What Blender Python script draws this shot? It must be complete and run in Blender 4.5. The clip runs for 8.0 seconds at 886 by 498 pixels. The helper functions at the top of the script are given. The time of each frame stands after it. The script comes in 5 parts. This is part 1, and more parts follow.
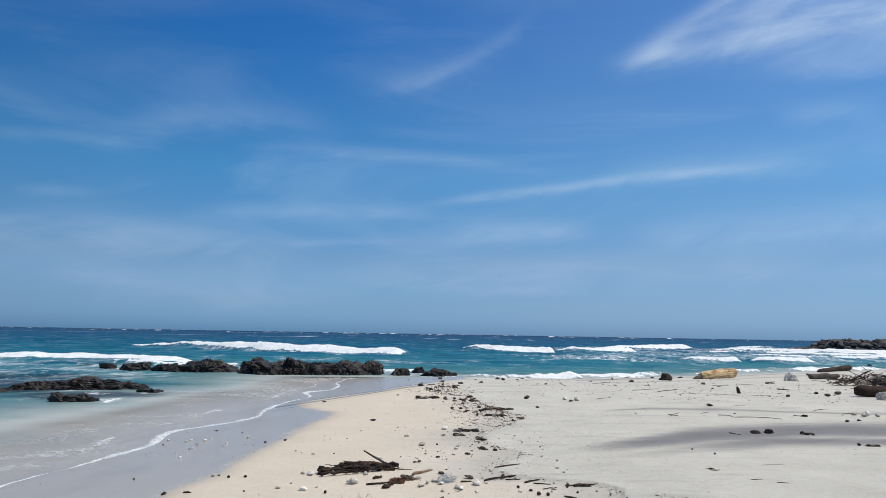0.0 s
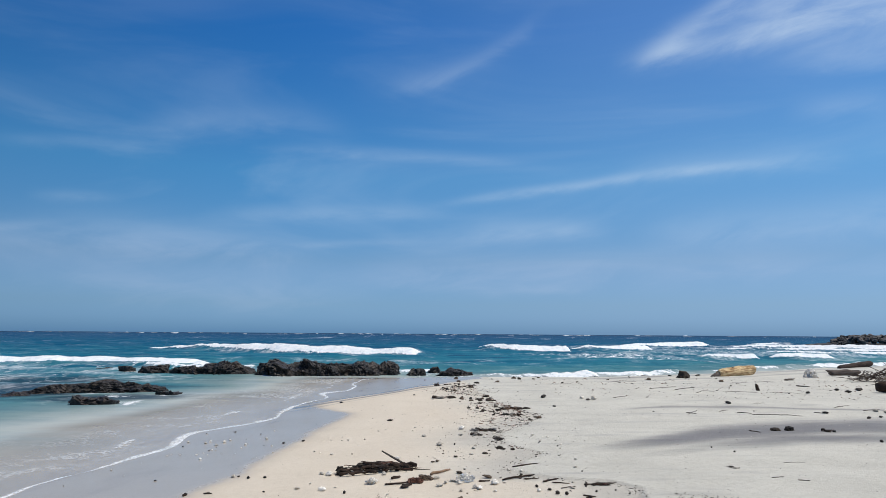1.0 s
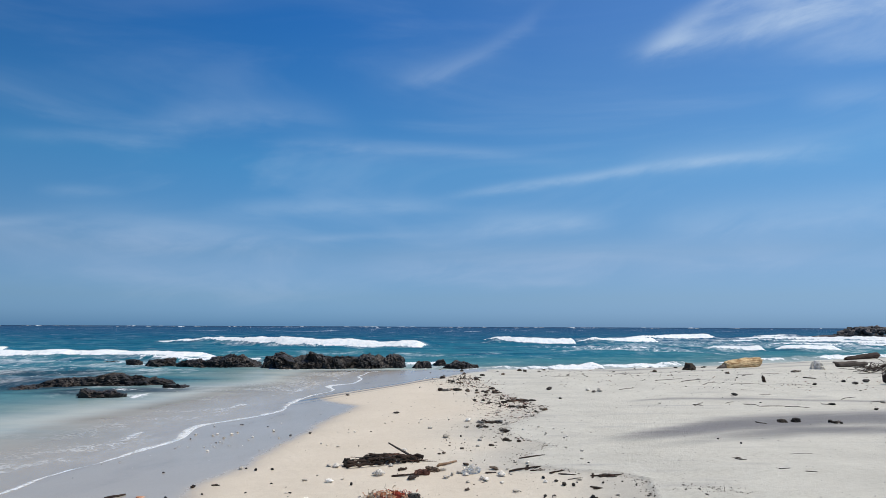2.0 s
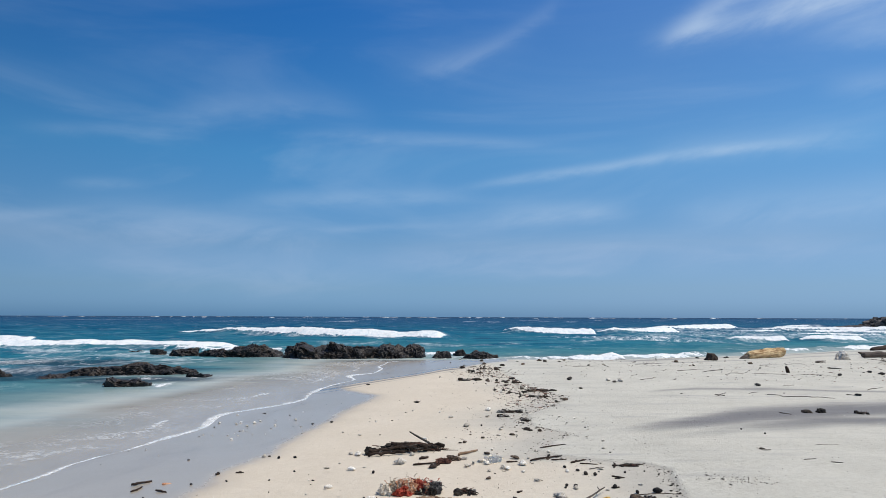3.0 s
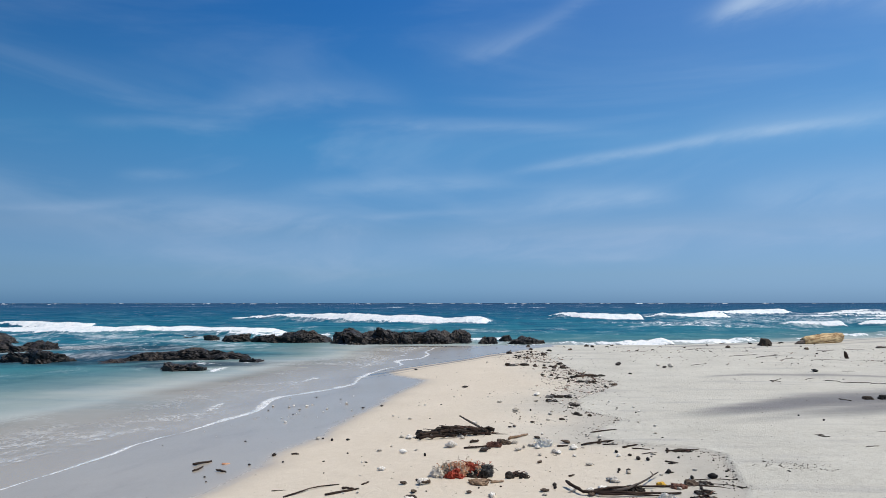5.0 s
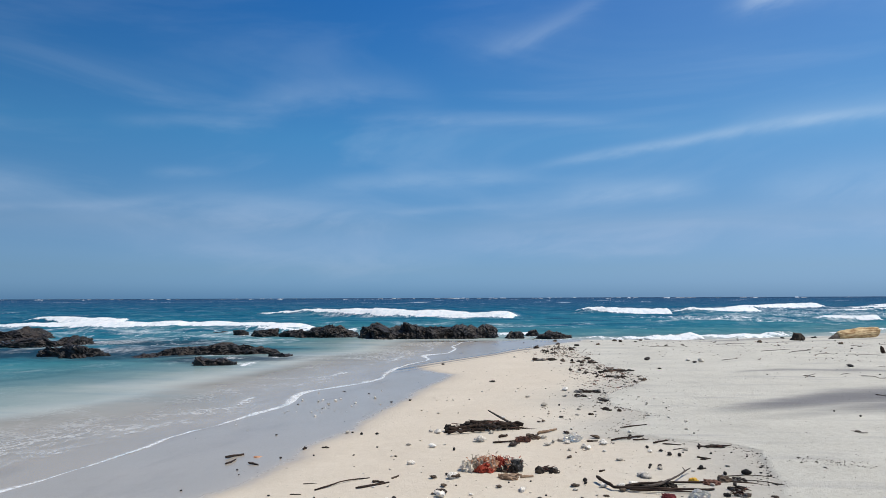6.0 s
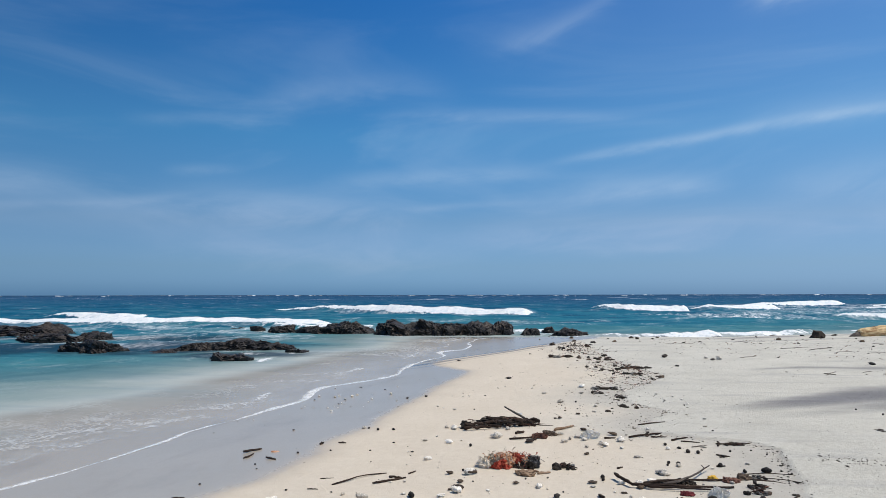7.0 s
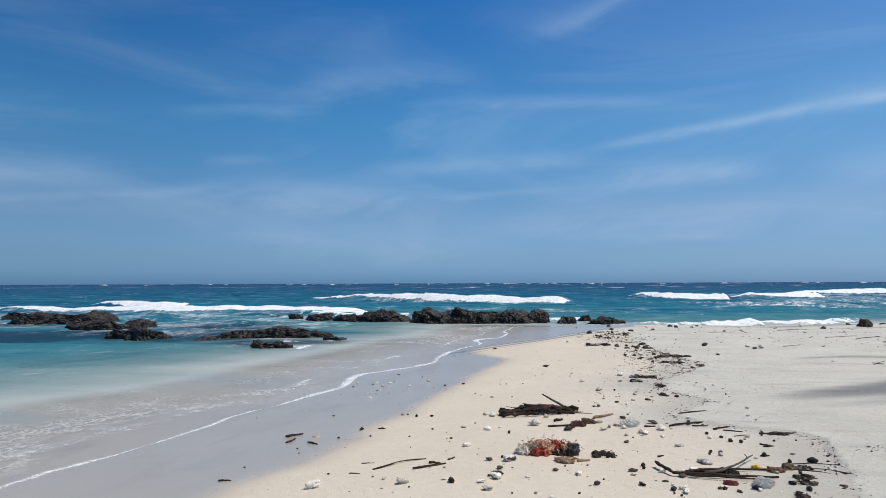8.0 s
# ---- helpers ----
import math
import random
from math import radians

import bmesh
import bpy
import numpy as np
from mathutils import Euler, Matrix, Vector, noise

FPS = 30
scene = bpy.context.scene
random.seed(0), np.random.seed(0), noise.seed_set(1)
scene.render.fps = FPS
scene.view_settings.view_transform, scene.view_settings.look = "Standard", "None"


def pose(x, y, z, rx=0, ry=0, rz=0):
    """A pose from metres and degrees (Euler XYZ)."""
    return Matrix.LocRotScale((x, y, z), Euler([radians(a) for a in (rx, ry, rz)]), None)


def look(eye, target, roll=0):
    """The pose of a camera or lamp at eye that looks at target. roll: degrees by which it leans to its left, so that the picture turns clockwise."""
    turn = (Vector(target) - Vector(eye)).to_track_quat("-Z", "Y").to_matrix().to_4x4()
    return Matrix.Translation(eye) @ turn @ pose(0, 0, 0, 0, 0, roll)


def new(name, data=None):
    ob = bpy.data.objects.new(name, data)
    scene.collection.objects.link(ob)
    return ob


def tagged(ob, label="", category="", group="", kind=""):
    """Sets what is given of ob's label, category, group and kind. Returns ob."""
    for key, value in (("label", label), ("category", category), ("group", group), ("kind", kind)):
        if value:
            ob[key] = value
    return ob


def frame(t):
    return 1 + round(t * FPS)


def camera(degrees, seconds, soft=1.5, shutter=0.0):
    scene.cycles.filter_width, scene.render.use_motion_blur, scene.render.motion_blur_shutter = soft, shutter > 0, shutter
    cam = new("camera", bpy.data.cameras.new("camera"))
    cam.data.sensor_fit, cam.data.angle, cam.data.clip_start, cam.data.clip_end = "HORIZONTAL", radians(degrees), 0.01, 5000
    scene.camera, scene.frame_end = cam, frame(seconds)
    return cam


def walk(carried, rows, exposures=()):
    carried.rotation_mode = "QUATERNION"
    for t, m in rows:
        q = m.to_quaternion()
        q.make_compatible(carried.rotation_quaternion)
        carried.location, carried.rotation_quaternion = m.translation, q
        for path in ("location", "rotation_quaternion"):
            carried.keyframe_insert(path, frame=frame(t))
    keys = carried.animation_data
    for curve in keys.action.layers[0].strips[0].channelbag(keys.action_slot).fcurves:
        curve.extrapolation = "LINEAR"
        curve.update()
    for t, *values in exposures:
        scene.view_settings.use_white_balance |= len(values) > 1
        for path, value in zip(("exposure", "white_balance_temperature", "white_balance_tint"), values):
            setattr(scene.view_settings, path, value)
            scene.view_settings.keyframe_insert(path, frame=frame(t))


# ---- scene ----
cam = camera(66.6, 8.0, soft=0.75)
PATH = [
    (0, (-0.423, -0.239, 1.562), (-0.411, 1.746, 1.812), 1.0),
    (0.5, (-0.425, -0.251, 1.568), (-0.432, 1.733, 1.823), 0.7),
    (1, (-0.438, -0.247, 1.562), (-0.467, 1.737, 1.811), 0.4),
    (2.5, (-0.451, -0.237, 1.551), (-0.511, 1.751, 1.766), 0.2),
    (3, (-0.462, -0.235, 1.546), (-0.562, 1.752, 1.746), 0.2),
    (3.5, (-0.468, -0.257, 1.547), (-0.611, 1.728, 1.736), 0.1),
    (4, (-0.479, -0.256, 1.543), (-0.66, 1.727, 1.726), -0.0),
    (4.5, (-0.492, -0.254, 1.534), (-0.693, 1.729, 1.704), -0.0),
    (6, (-0.536, -0.256, 1.532), (-0.841, 1.715, 1.676), -0.2),
    (6.5, (-0.532, -0.251, 1.531), (-0.863, 1.716, 1.668), -0.2),
    (7, (-0.55, -0.246, 1.522), (-0.9, 1.719, 1.657), -0.1),
    (7.5, (-0.571, -0.264, 1.518), (-0.965, 1.693, 1.635), -0.1),
    (8, (-0.579, -0.265, 1.515), (-1.03, 1.681, 1.616), -0.2),
]
walk(cam, [(t, look(eye, target, roll)) for t, eye, target, roll in PATH])


# ---- light ----
SUN_AZ, SUN_EL = 92.0, 62.0          # degrees to the right of +y, and above the horizon
sun_dir = Vector((math.sin(radians(SUN_AZ)) * math.cos(radians(SUN_EL)), math.cos(radians(SUN_AZ)) * math.cos(radians(SUN_EL)), math.sin(radians(SUN_EL))))
sun = new("sun", bpy.data.lights.new("sun", "SUN"))
sun.data.energy, sun.data.angle, sun.data.color = 3.9, radians(0.53), (1.0, 0.945, 0.84)
sun.matrix_world = look(sun_dir * 50, (0, 0, 0))
scene.view_settings.exposure = 0.0


# ---- node helpers ----
import itertools


class Nodes:
    """A short way to write node trees: each call adds a node and returns one of its outputs."""

    def __init__(self, tree):
        self.t = tree

    def node(self, kind, ins=None, **props):
        n = self.t.nodes.new(kind)
        for k, v in props.items():
            setattr(n, k, v)
        for k, v in (ins or {}).items():
            if isinstance(v, bpy.types.NodeSocket):
                self.t.links.new(v, n.inputs[k])
            else:
                n.inputs[k].default_value = v
        return n

    def math(self, op, a, b=0.0, c=0.0, clamp=False):
        return self.node("ShaderNodeMath", {0: a, 1: b, 2: c}, operation=op, use_clamp=clamp).outputs[0]

    def ramp(self, v, a, b, lo=0.0, hi=1.0, smooth=True):
        return self.node("ShaderNodeMapRange", {0: v, 1: a, 2: b, 3: lo, 4: hi}, interpolation_type="SMOOTHSTEP" if smooth else "LINEAR").outputs[0]

    def mix(self, f, a, b):
        n = self.node("ShaderNodeMix", {0: f}, data_type="RGBA")
        for s, v in ((n.inputs[6], a), (n.inputs[7], b)):
            if isinstance(v, bpy.types.NodeSocket):
                self.t.links.new(v, s)
            else:
                s.default_value = (*v, 1.0)[:4]
        return n.outputs[2]

    def mul(self, f, a, b):
        n = self.node("ShaderNodeMix", {0: f}, data_type="RGBA", blend_type="MULTIPLY")
        for s, v in ((n.inputs[6], a), (n.inputs[7], b)):
            if isinstance(v, bpy.types.NodeSocket):
                self.t.links.new(v, s)
            else:
                s.default_value = (*v, 1.0)[:4]
        return n.outputs[2]

    def noise(self, vec, scale, detail=4.0, rough=0.55, warp=0.0):
        return self.node("ShaderNodeTexNoise", {"Vector": vec, "Scale": scale, "Detail": detail, "Roughness": rough, "Distortion": warp}).outputs[0]

    def voronoi(self, vec, scale, feature="F1", out=0):
        return self.node("ShaderNodeTexVoronoi", {"Vector": vec, "Scale": scale}, feature=feature).outputs[out]

    def attr(self, name):
        return self.node("ShaderNodeAttribute", attribute_name=name).outputs["Fac"]

    def colors(self, v, stops):
        n = self.node("ShaderNodeValToRGB", {0: v})
        el = n.color_ramp.elements
        el[0].position, el[0].color = stops[0][0], (*stops[0][1], 1)
        el[1].position, el[1].color = stops[-1][0], (*stops[-1][1], 1)
        for p, c in stops[1:-1]:
            e = el.new(p)
            e.color = (*c, 1)
        return n.outputs[0]

    def bump(self, height, strength, distance, normal=None):
        ins = {"Height": height, "Strength": strength, "Distance": distance}
        if normal is not None:
            ins["Normal"] = normal
        return self.node("ShaderNodeBump", ins).outputs[0]

    def scaled(self, vec, sx, sy, sz):
        return self.node("ShaderNodeMapping", {"Vector": vec, "Scale": (sx, sy, sz)}).outputs[0]


def material(name):
    m = bpy.data.materials.new(name)
    m.use_nodes = True
    m.node_tree.nodes.clear()
    n = Nodes(m.node_tree)
    out = n.node("ShaderNodeOutputMaterial")
    return m, n, out


def surface(n, out, color, rough=0.8, normal=None, **more):
    ins = {"Base Color": color if isinstance(color, bpy.types.NodeSocket) else (*color, 1.0), "Roughness": rough}
    if normal is not None:
        ins["Normal"] = normal
    ins.update(more)
    p = n.node("ShaderNodeBsdfPrincipled", ins)
    n.t.links.new(p.outputs[0], out.inputs[0])
    return p


# ---- sky: clear tropical blue with thin cirrus ----
world = bpy.data.worlds.new("sky")
scene.world = world
world.use_nodes = True
world.node_tree.nodes.clear()
w = Nodes(world.node_tree)
way = w.node("ShaderNodeTexCoord").outputs["Generated"]
sep = w.node("ShaderNodeSeparateXYZ", {0: way})
az = w.math("MULTIPLY", w.math("ARCTAN2", sep.outputs[0], sep.outputs[1]), 57.29578)
el = w.math("MULTIPLY", w.math("ARCSINE", sep.outputs[2]), 57.29578)
sky = w.node("ShaderNodeTexSky", sky_type="NISHITA", sun_disc=False, sun_elevation=radians(SUN_EL), sun_rotation=radians(SUN_AZ),
             altitude=0.0, air_density=1.0, dust_density=0.6, ozone_density=3.0).outputs[0]
flat = w.node("ShaderNodeCombineXYZ", {0: w.math("MULTIPLY", az, 0.05), 1: w.math("MULTIPLY", el, 0.22), 2: 0.0}).outputs[0]
tilted = w.node("ShaderNodeCombineXYZ", {0: w.math("MULTIPLY", az, 0.085), 1: w.math("MULTIPLY_ADD", az, -0.03, w.math("MULTIPLY", el, 0.24)), 2: 3.0}).outputs[0]
fine = w.noise(tilted, 1.5, 8.0, 0.6, 0.5)
broad = w.noise(flat, 0.7, 5.0, 0.55, 0.8)


def streak(a0, a1, ends, e0, em, e1, width, strength):
    """A band of cirrus from azimuth a0 to a1 (degrees), at elevations e0, em and e1 at its start, middle and end, fading over the degrees of ends."""
    m, h = (a0 + a1) / 2, (a1 - a0) / 2
    c1, c2 = (e1 - e0) / 2 / h, ((e1 + e0) / 2 - em) / h**2
    u = w.math("SUBTRACT", az, m)
    centre = w.math("MULTIPLY_ADD", u, w.math("MULTIPLY_ADD", u, c2, c1), em)
    d = w.math("DIVIDE", w.math("SUBTRACT", w.math("ADD", w.math("MULTIPLY_ADD", broad, 1.6, w.math("ADD", el, -0.8)), w.math("MULTIPLY_ADD", fine, 1.8 * width, -0.9 * width)), centre), width)
    g = w.math("EXPONENT", w.math("MULTIPLY", w.math("MULTIPLY", d, d), -1.0))
    win = w.math("MULTIPLY", w.ramp(az, a0, a0 + ends), w.ramp(az, a1 - ends, a1, 1.0, 0.0))
    return w.math("MULTIPLY", w.math("MULTIPLY", g, win), strength)


CIRRUS = [
    # the two long streaks across the middle
    (-22, 1, 7, 9.0, 10.15, 10.1, 0.7, 0.12), (-3.5, 29, 9, 10.5, 12.6, 13.2, 0.4, 0.19), (11, 33, 7, 12.7, 13.5, 13.0, 1.1, 0.10),
    # thin lines under and over them
    (-18, 9, 8, 14.9, 15.1, 13.9, 0.45, 0.09), (-15.5, -0.5, 4, 7.0, 7.5, 7.85, 0.33, 0.10), (-1, 14, 5, 8.1, 8.9, 8.4, 0.9, 0.14),
    (-37, -24, 5, 13.3, 13.9, 14.6, 0.5, 0.07), (-28, -7, 6, 14.6, 17.7, 15.6, 1.3, 0.07), (-33.5, -26, 3, 9.6, 9.9, 10.1, 0.45, 0.09),
    # soft low banks
    (-37, -8, 10, 6.6, 7.1, 5.4, 1.6, 0.17), (-38, -4, 13, 4.5, 3.8, 3.5, 1.5, 0.12), (-52, -37, 5, 8.0, 8.6, 8.7, 0.9, 0.09), (-50, -30, 4, 5.9, 6.9, 7.9, 0.35, 0.08),
    (-14, 34, 12, 4.9, 5.4, 5.0, 1.3, 0.13), (1, 14, 5, 3.6, 3.7, 3.7, 0.5, 0.08), (14, 48, 8, 8.0, 8.6, 9.6, 1.6, 0.13), (26, 36, 4, 16.8, 16.6, 15.8, 0.9, 0.10),
    # the wisp and the bright plume high up
    (-7, 10, 6, 20.5, 22.5, 27.6, 0.8, 0.075), (-10, 7, 7, 20.4, 21.4, 22.6, 1.5, 0.06),
    (13, 42, 6, 21.7, 22.8, 22.6, 1.0, 0.25), (15, 27, 4, 22.0, 24.3, 27.0, 1.0, 0.24), (21, 48, 6, 24.0, 24.3, 23.4, 1.6, 0.24), (22, 54, 8, 26.2, 26.8, 26.0, 1.8, 0.34), (24, 54, 9, 20.6, 20.6, 19.6, 2.0, 0.17),
]
cloud = streak(*CIRRUS[0])
for one in CIRRUS[1:]:
    cloud = w.math("ADD", cloud, streak(*one))
cloud = w.math("MULTIPLY", cloud, w.ramp(fine, 0.3, 0.7, 0.5, 1.25))
veil = w.math("MULTIPLY", w.ramp(broad, 0.42, 0.75), w.math("MULTIPLY", w.ramp(el, 2, 7), w.ramp(el, 9, 22, 0.17, 0.06)))
haze = w.ramp(el, 0.0, 11.0, 0.25, 0.0)
veil = w.math("ADD", veil, w.math("MULTIPLY", w.ramp(az, -18, 22, 0.0, 0.12), w.ramp(el, 30, 4, 0.75, 0.7)))
cloud = w.math("MINIMUM", w.math("ADD", cloud, veil), 0.9)
tint = w.colors(w.math("DIVIDE", el, 60.0), [(0.0, (0.155, 0.335, 0.70)), (0.02, (0.188, 0.342, 0.655)), (0.04, (0.207, 0.336, 0.565)), (0.1, (0.226, 0.348, 0.49)), (0.22, (0.172, 0.42, 0.565)), (0.42, (0.082, 0.345, 0.60)), (1.0, (0.15, 0.28, 0.43))])
blue = w.mul(1.0, sky, tint)
side = w.ramp(az, -52, -8, 0.77, 1.0)
blue = w.mul(1.0, blue, w.node("ShaderNodeCombineColor", {0: side, 1: side, 2: side}).outputs[0])
seen = w.mix(cloud, blue, w.mix(w.ramp(el, 4.0, 10.0), (3.05, 3.35, 4.25), (3.1, 3.75, 4.45)))
back = w.node("ShaderNodeBackground", {"Color": seen, "Strength": 0.2})
w.t.links.new(back.outputs[0], w.node("ShaderNodeOutputWorld").inputs[0])


# ---- shape helpers ----
def hashed(i, j, k, seed):
    v = np.sin(i * 127.1 + j * 311.7 + k * 74.7 + seed * 53.3) * 43758.5453
    return (v - np.floor(v)) * 2 - 1


def vnoise(x, y, z=0.0, seed=0):
    """Smooth value noise from -1 to 1."""
    x, y, z = np.broadcast_arrays(np.asarray(x, float), np.asarray(y, float), np.asarray(z, float))
    i, j, k = np.floor(x), np.floor(y), np.floor(z)
    u, v, t = (a * a * (3 - 2 * a) for a in (x - i, y - j, z - k))
    total = 0.0
    for a in (0, 1):
        for b in (0, 1):
            for c in (0, 1):
                total = total + hashed(i + a, j + b, k + c, seed) * np.where(a, u, 1 - u) * np.where(b, v, 1 - v) * np.where(c, t, 1 - t)
    return total


def fbm(x, y, z=0.0, seed=0, octaves=4, gain=0.5, ridged=False):
    total, amp = 0.0, 1.0
    for o in range(octaves):
        s = 2.03**o
        v = vnoise(np.asarray(x) * s, np.asarray(y) * s, np.asarray(z) * s, seed + o)
        total = total + amp * ((1 - 2 * np.abs(v)) if ridged else v)
        amp *= gain
    return total


def step(v, a, b):
    t = np.clip((np.asarray(v, float) - a) / (b - a), 0, 1)
    return t * t * (3 - 2 * t)


def mesh_of(name, verts, faces, mats, smooth=True, attrs=None):
    me = bpy.data.meshes.new(name)
    me.from_pydata([tuple(v) for v in np.asarray(verts, float).tolist()], [], faces)
    for m in mats if isinstance(mats, (list, tuple)) else [mats]:
        me.materials.append(m)
    if smooth:
        me.polygons.foreach_set("use_smooth", [True] * len(me.polygons))
    for key, values in (attrs or {}).items():
        a = me.attributes.new(key, "FLOAT", "POINT")
        a.data.foreach_set("value", np.asarray(values, np.float32))
    me.update()
    return me


def part(name, me, parent, label=""):
    ob = new(name, me)
    ob.parent = parent
    return tagged(ob, label)


def spread(fine, growth, far):
    """Coordinates from fine (a sorted list), growing coarser on both sides as far as far."""
    out, a, b, sa, sb = list(fine), fine[0], fine[-1], fine[1] - fine[0], fine[-1] - fine[-2]
    while a > -far:
        sa *= growth
        a -= sa
        out.insert(0, max(a, -far))
    while b < far:
        sb *= growth
        b += sb
        out.append(min(b, far))
    return np.array(out)


def sheet(xs, ys):
    X, Y = np.meshgrid(xs, ys)
    n, m = len(xs), len(ys)
    k = np.arange(n * m).reshape(m, n)
    quads = np.stack([k[:-1, :-1], k[:-1, 1:], k[1:, 1:], k[1:, :-1]], -1).reshape(-1, 4)
    return X.ravel(), Y.ravel(), quads


# ---- the lie of the land ----
SEA = -0.22


def swash_x(y):
    """x of the water's edge along the side of the spit."""
    return np.interp(y, (-40, 4, 6, 7.5, 9.3, 12.5, 15, 18, 24, 29), (-9, -5.75, -5.5, -5.15, -4.75, -4.35, -4.05, -3.9, -3.6, -3.0))


def front_y(x):
    """y of the water's edge beyond the beach."""
    return np.interp(x, (-5, 0.6, 5, 10, 18, 28, 60, 140, 400), (26.7, 26.6, 27.2, 30.0, 35.6, 42.0, 60, 100, 200))


def ground_z(x, y):
    x, y = np.asarray(x, float), np.asarray(y, float)
    wob = 0.28 * vnoise(x * 0.35, y * 0.35, 0, 5) + 0.09 * vnoise(x * 1.0, y * 1.0, 0, 6) * step(-x, 2.5, 4.0)
    dl = swash_x(y) - x + wob
    df = y - front_y(x) + wob
    zl = np.interp(dl, (-7, -4, -2.2, 0, 3, 5, 7, 12, 20, 40, 200, 2000), (0.02, 0.0, -0.055, SEA, -0.275, -0.37, -0.56, -1.25, -2.0, -3.5, -9, -30))
    zf = np.interp(df, (-12, -5, -2.0, 0, 4, 20, 60, 200, 2000), (0.02, 0.05, 0.0, SEA, -0.7, -2.2, -4.5, -9, -30))
    z = np.minimum(zl, zf)
    z = z - 1.1 * np.exp(-(((x + 13.5) / 3.6) ** 2) - ((y - 21.0 - 0.25 * (x + 13.5)) / 1.7) ** 2) * (1 + 0.5 * vnoise(x * 0.5, y * 0.7, 0, 15))
    z = z - 0.9 * np.exp(-(((x + 19.0) / 4.0) ** 2) - ((y - 18.6) / 1.2) ** 2)
    near = step(z, -0.5, 0.0)
    z = z + near * (0.018 * vnoise(x * 0.5, y * 0.5, 0, 11) + 0.008 * vnoise(x * 1.7, y * 1.7, 0, 12) * step(z, -0.12, 0.0))
    # the smooth grey sand lies a little over the band of wrack
    z = z + near * step(x - grey_x(y), -0.045, 0.02) * np.interp(y, (5.0, 6.0, 7.4, 8.0), (0.004, 0.022, 0.022, 0.006))
    # the beach climbs gently behind
    return z + 0.03 * np.clip(-y - 6, 0, 60) * step(x, -9, -2)


def grey_x(y):
    """x at which the cream sand with its wrack gives way to smooth grey sand."""
    edge = np.interp(y, (-10, 4.5, 5.46, 6.07, 6.6, 6.8, 7.0, 7.15, 7.28, 7.5, 7.75, 8.2, 8.75, 9.1, 9.5, 9.9, 10.8, 11.7, 12.7, 13.3, 14, 15, 18, 21, 26), (0.7, 1.05, 1.22, 1.40, 1.46, 1.48, 1.37, 1.2, 0.8, 0.4, 0.27, 0.45, 0.75, 0.68, 0.38, 0.30, 0.42, 0.85, 1.24, 1.26, 1.0, 0.75, 0.35, 0.1, -0.5))
    return edge + 0.035 * vnoise(y * 2.3, 0 * y, 0, 61) + 0.03 * vnoise(y * 7.1, 0 * y, 0, 62)


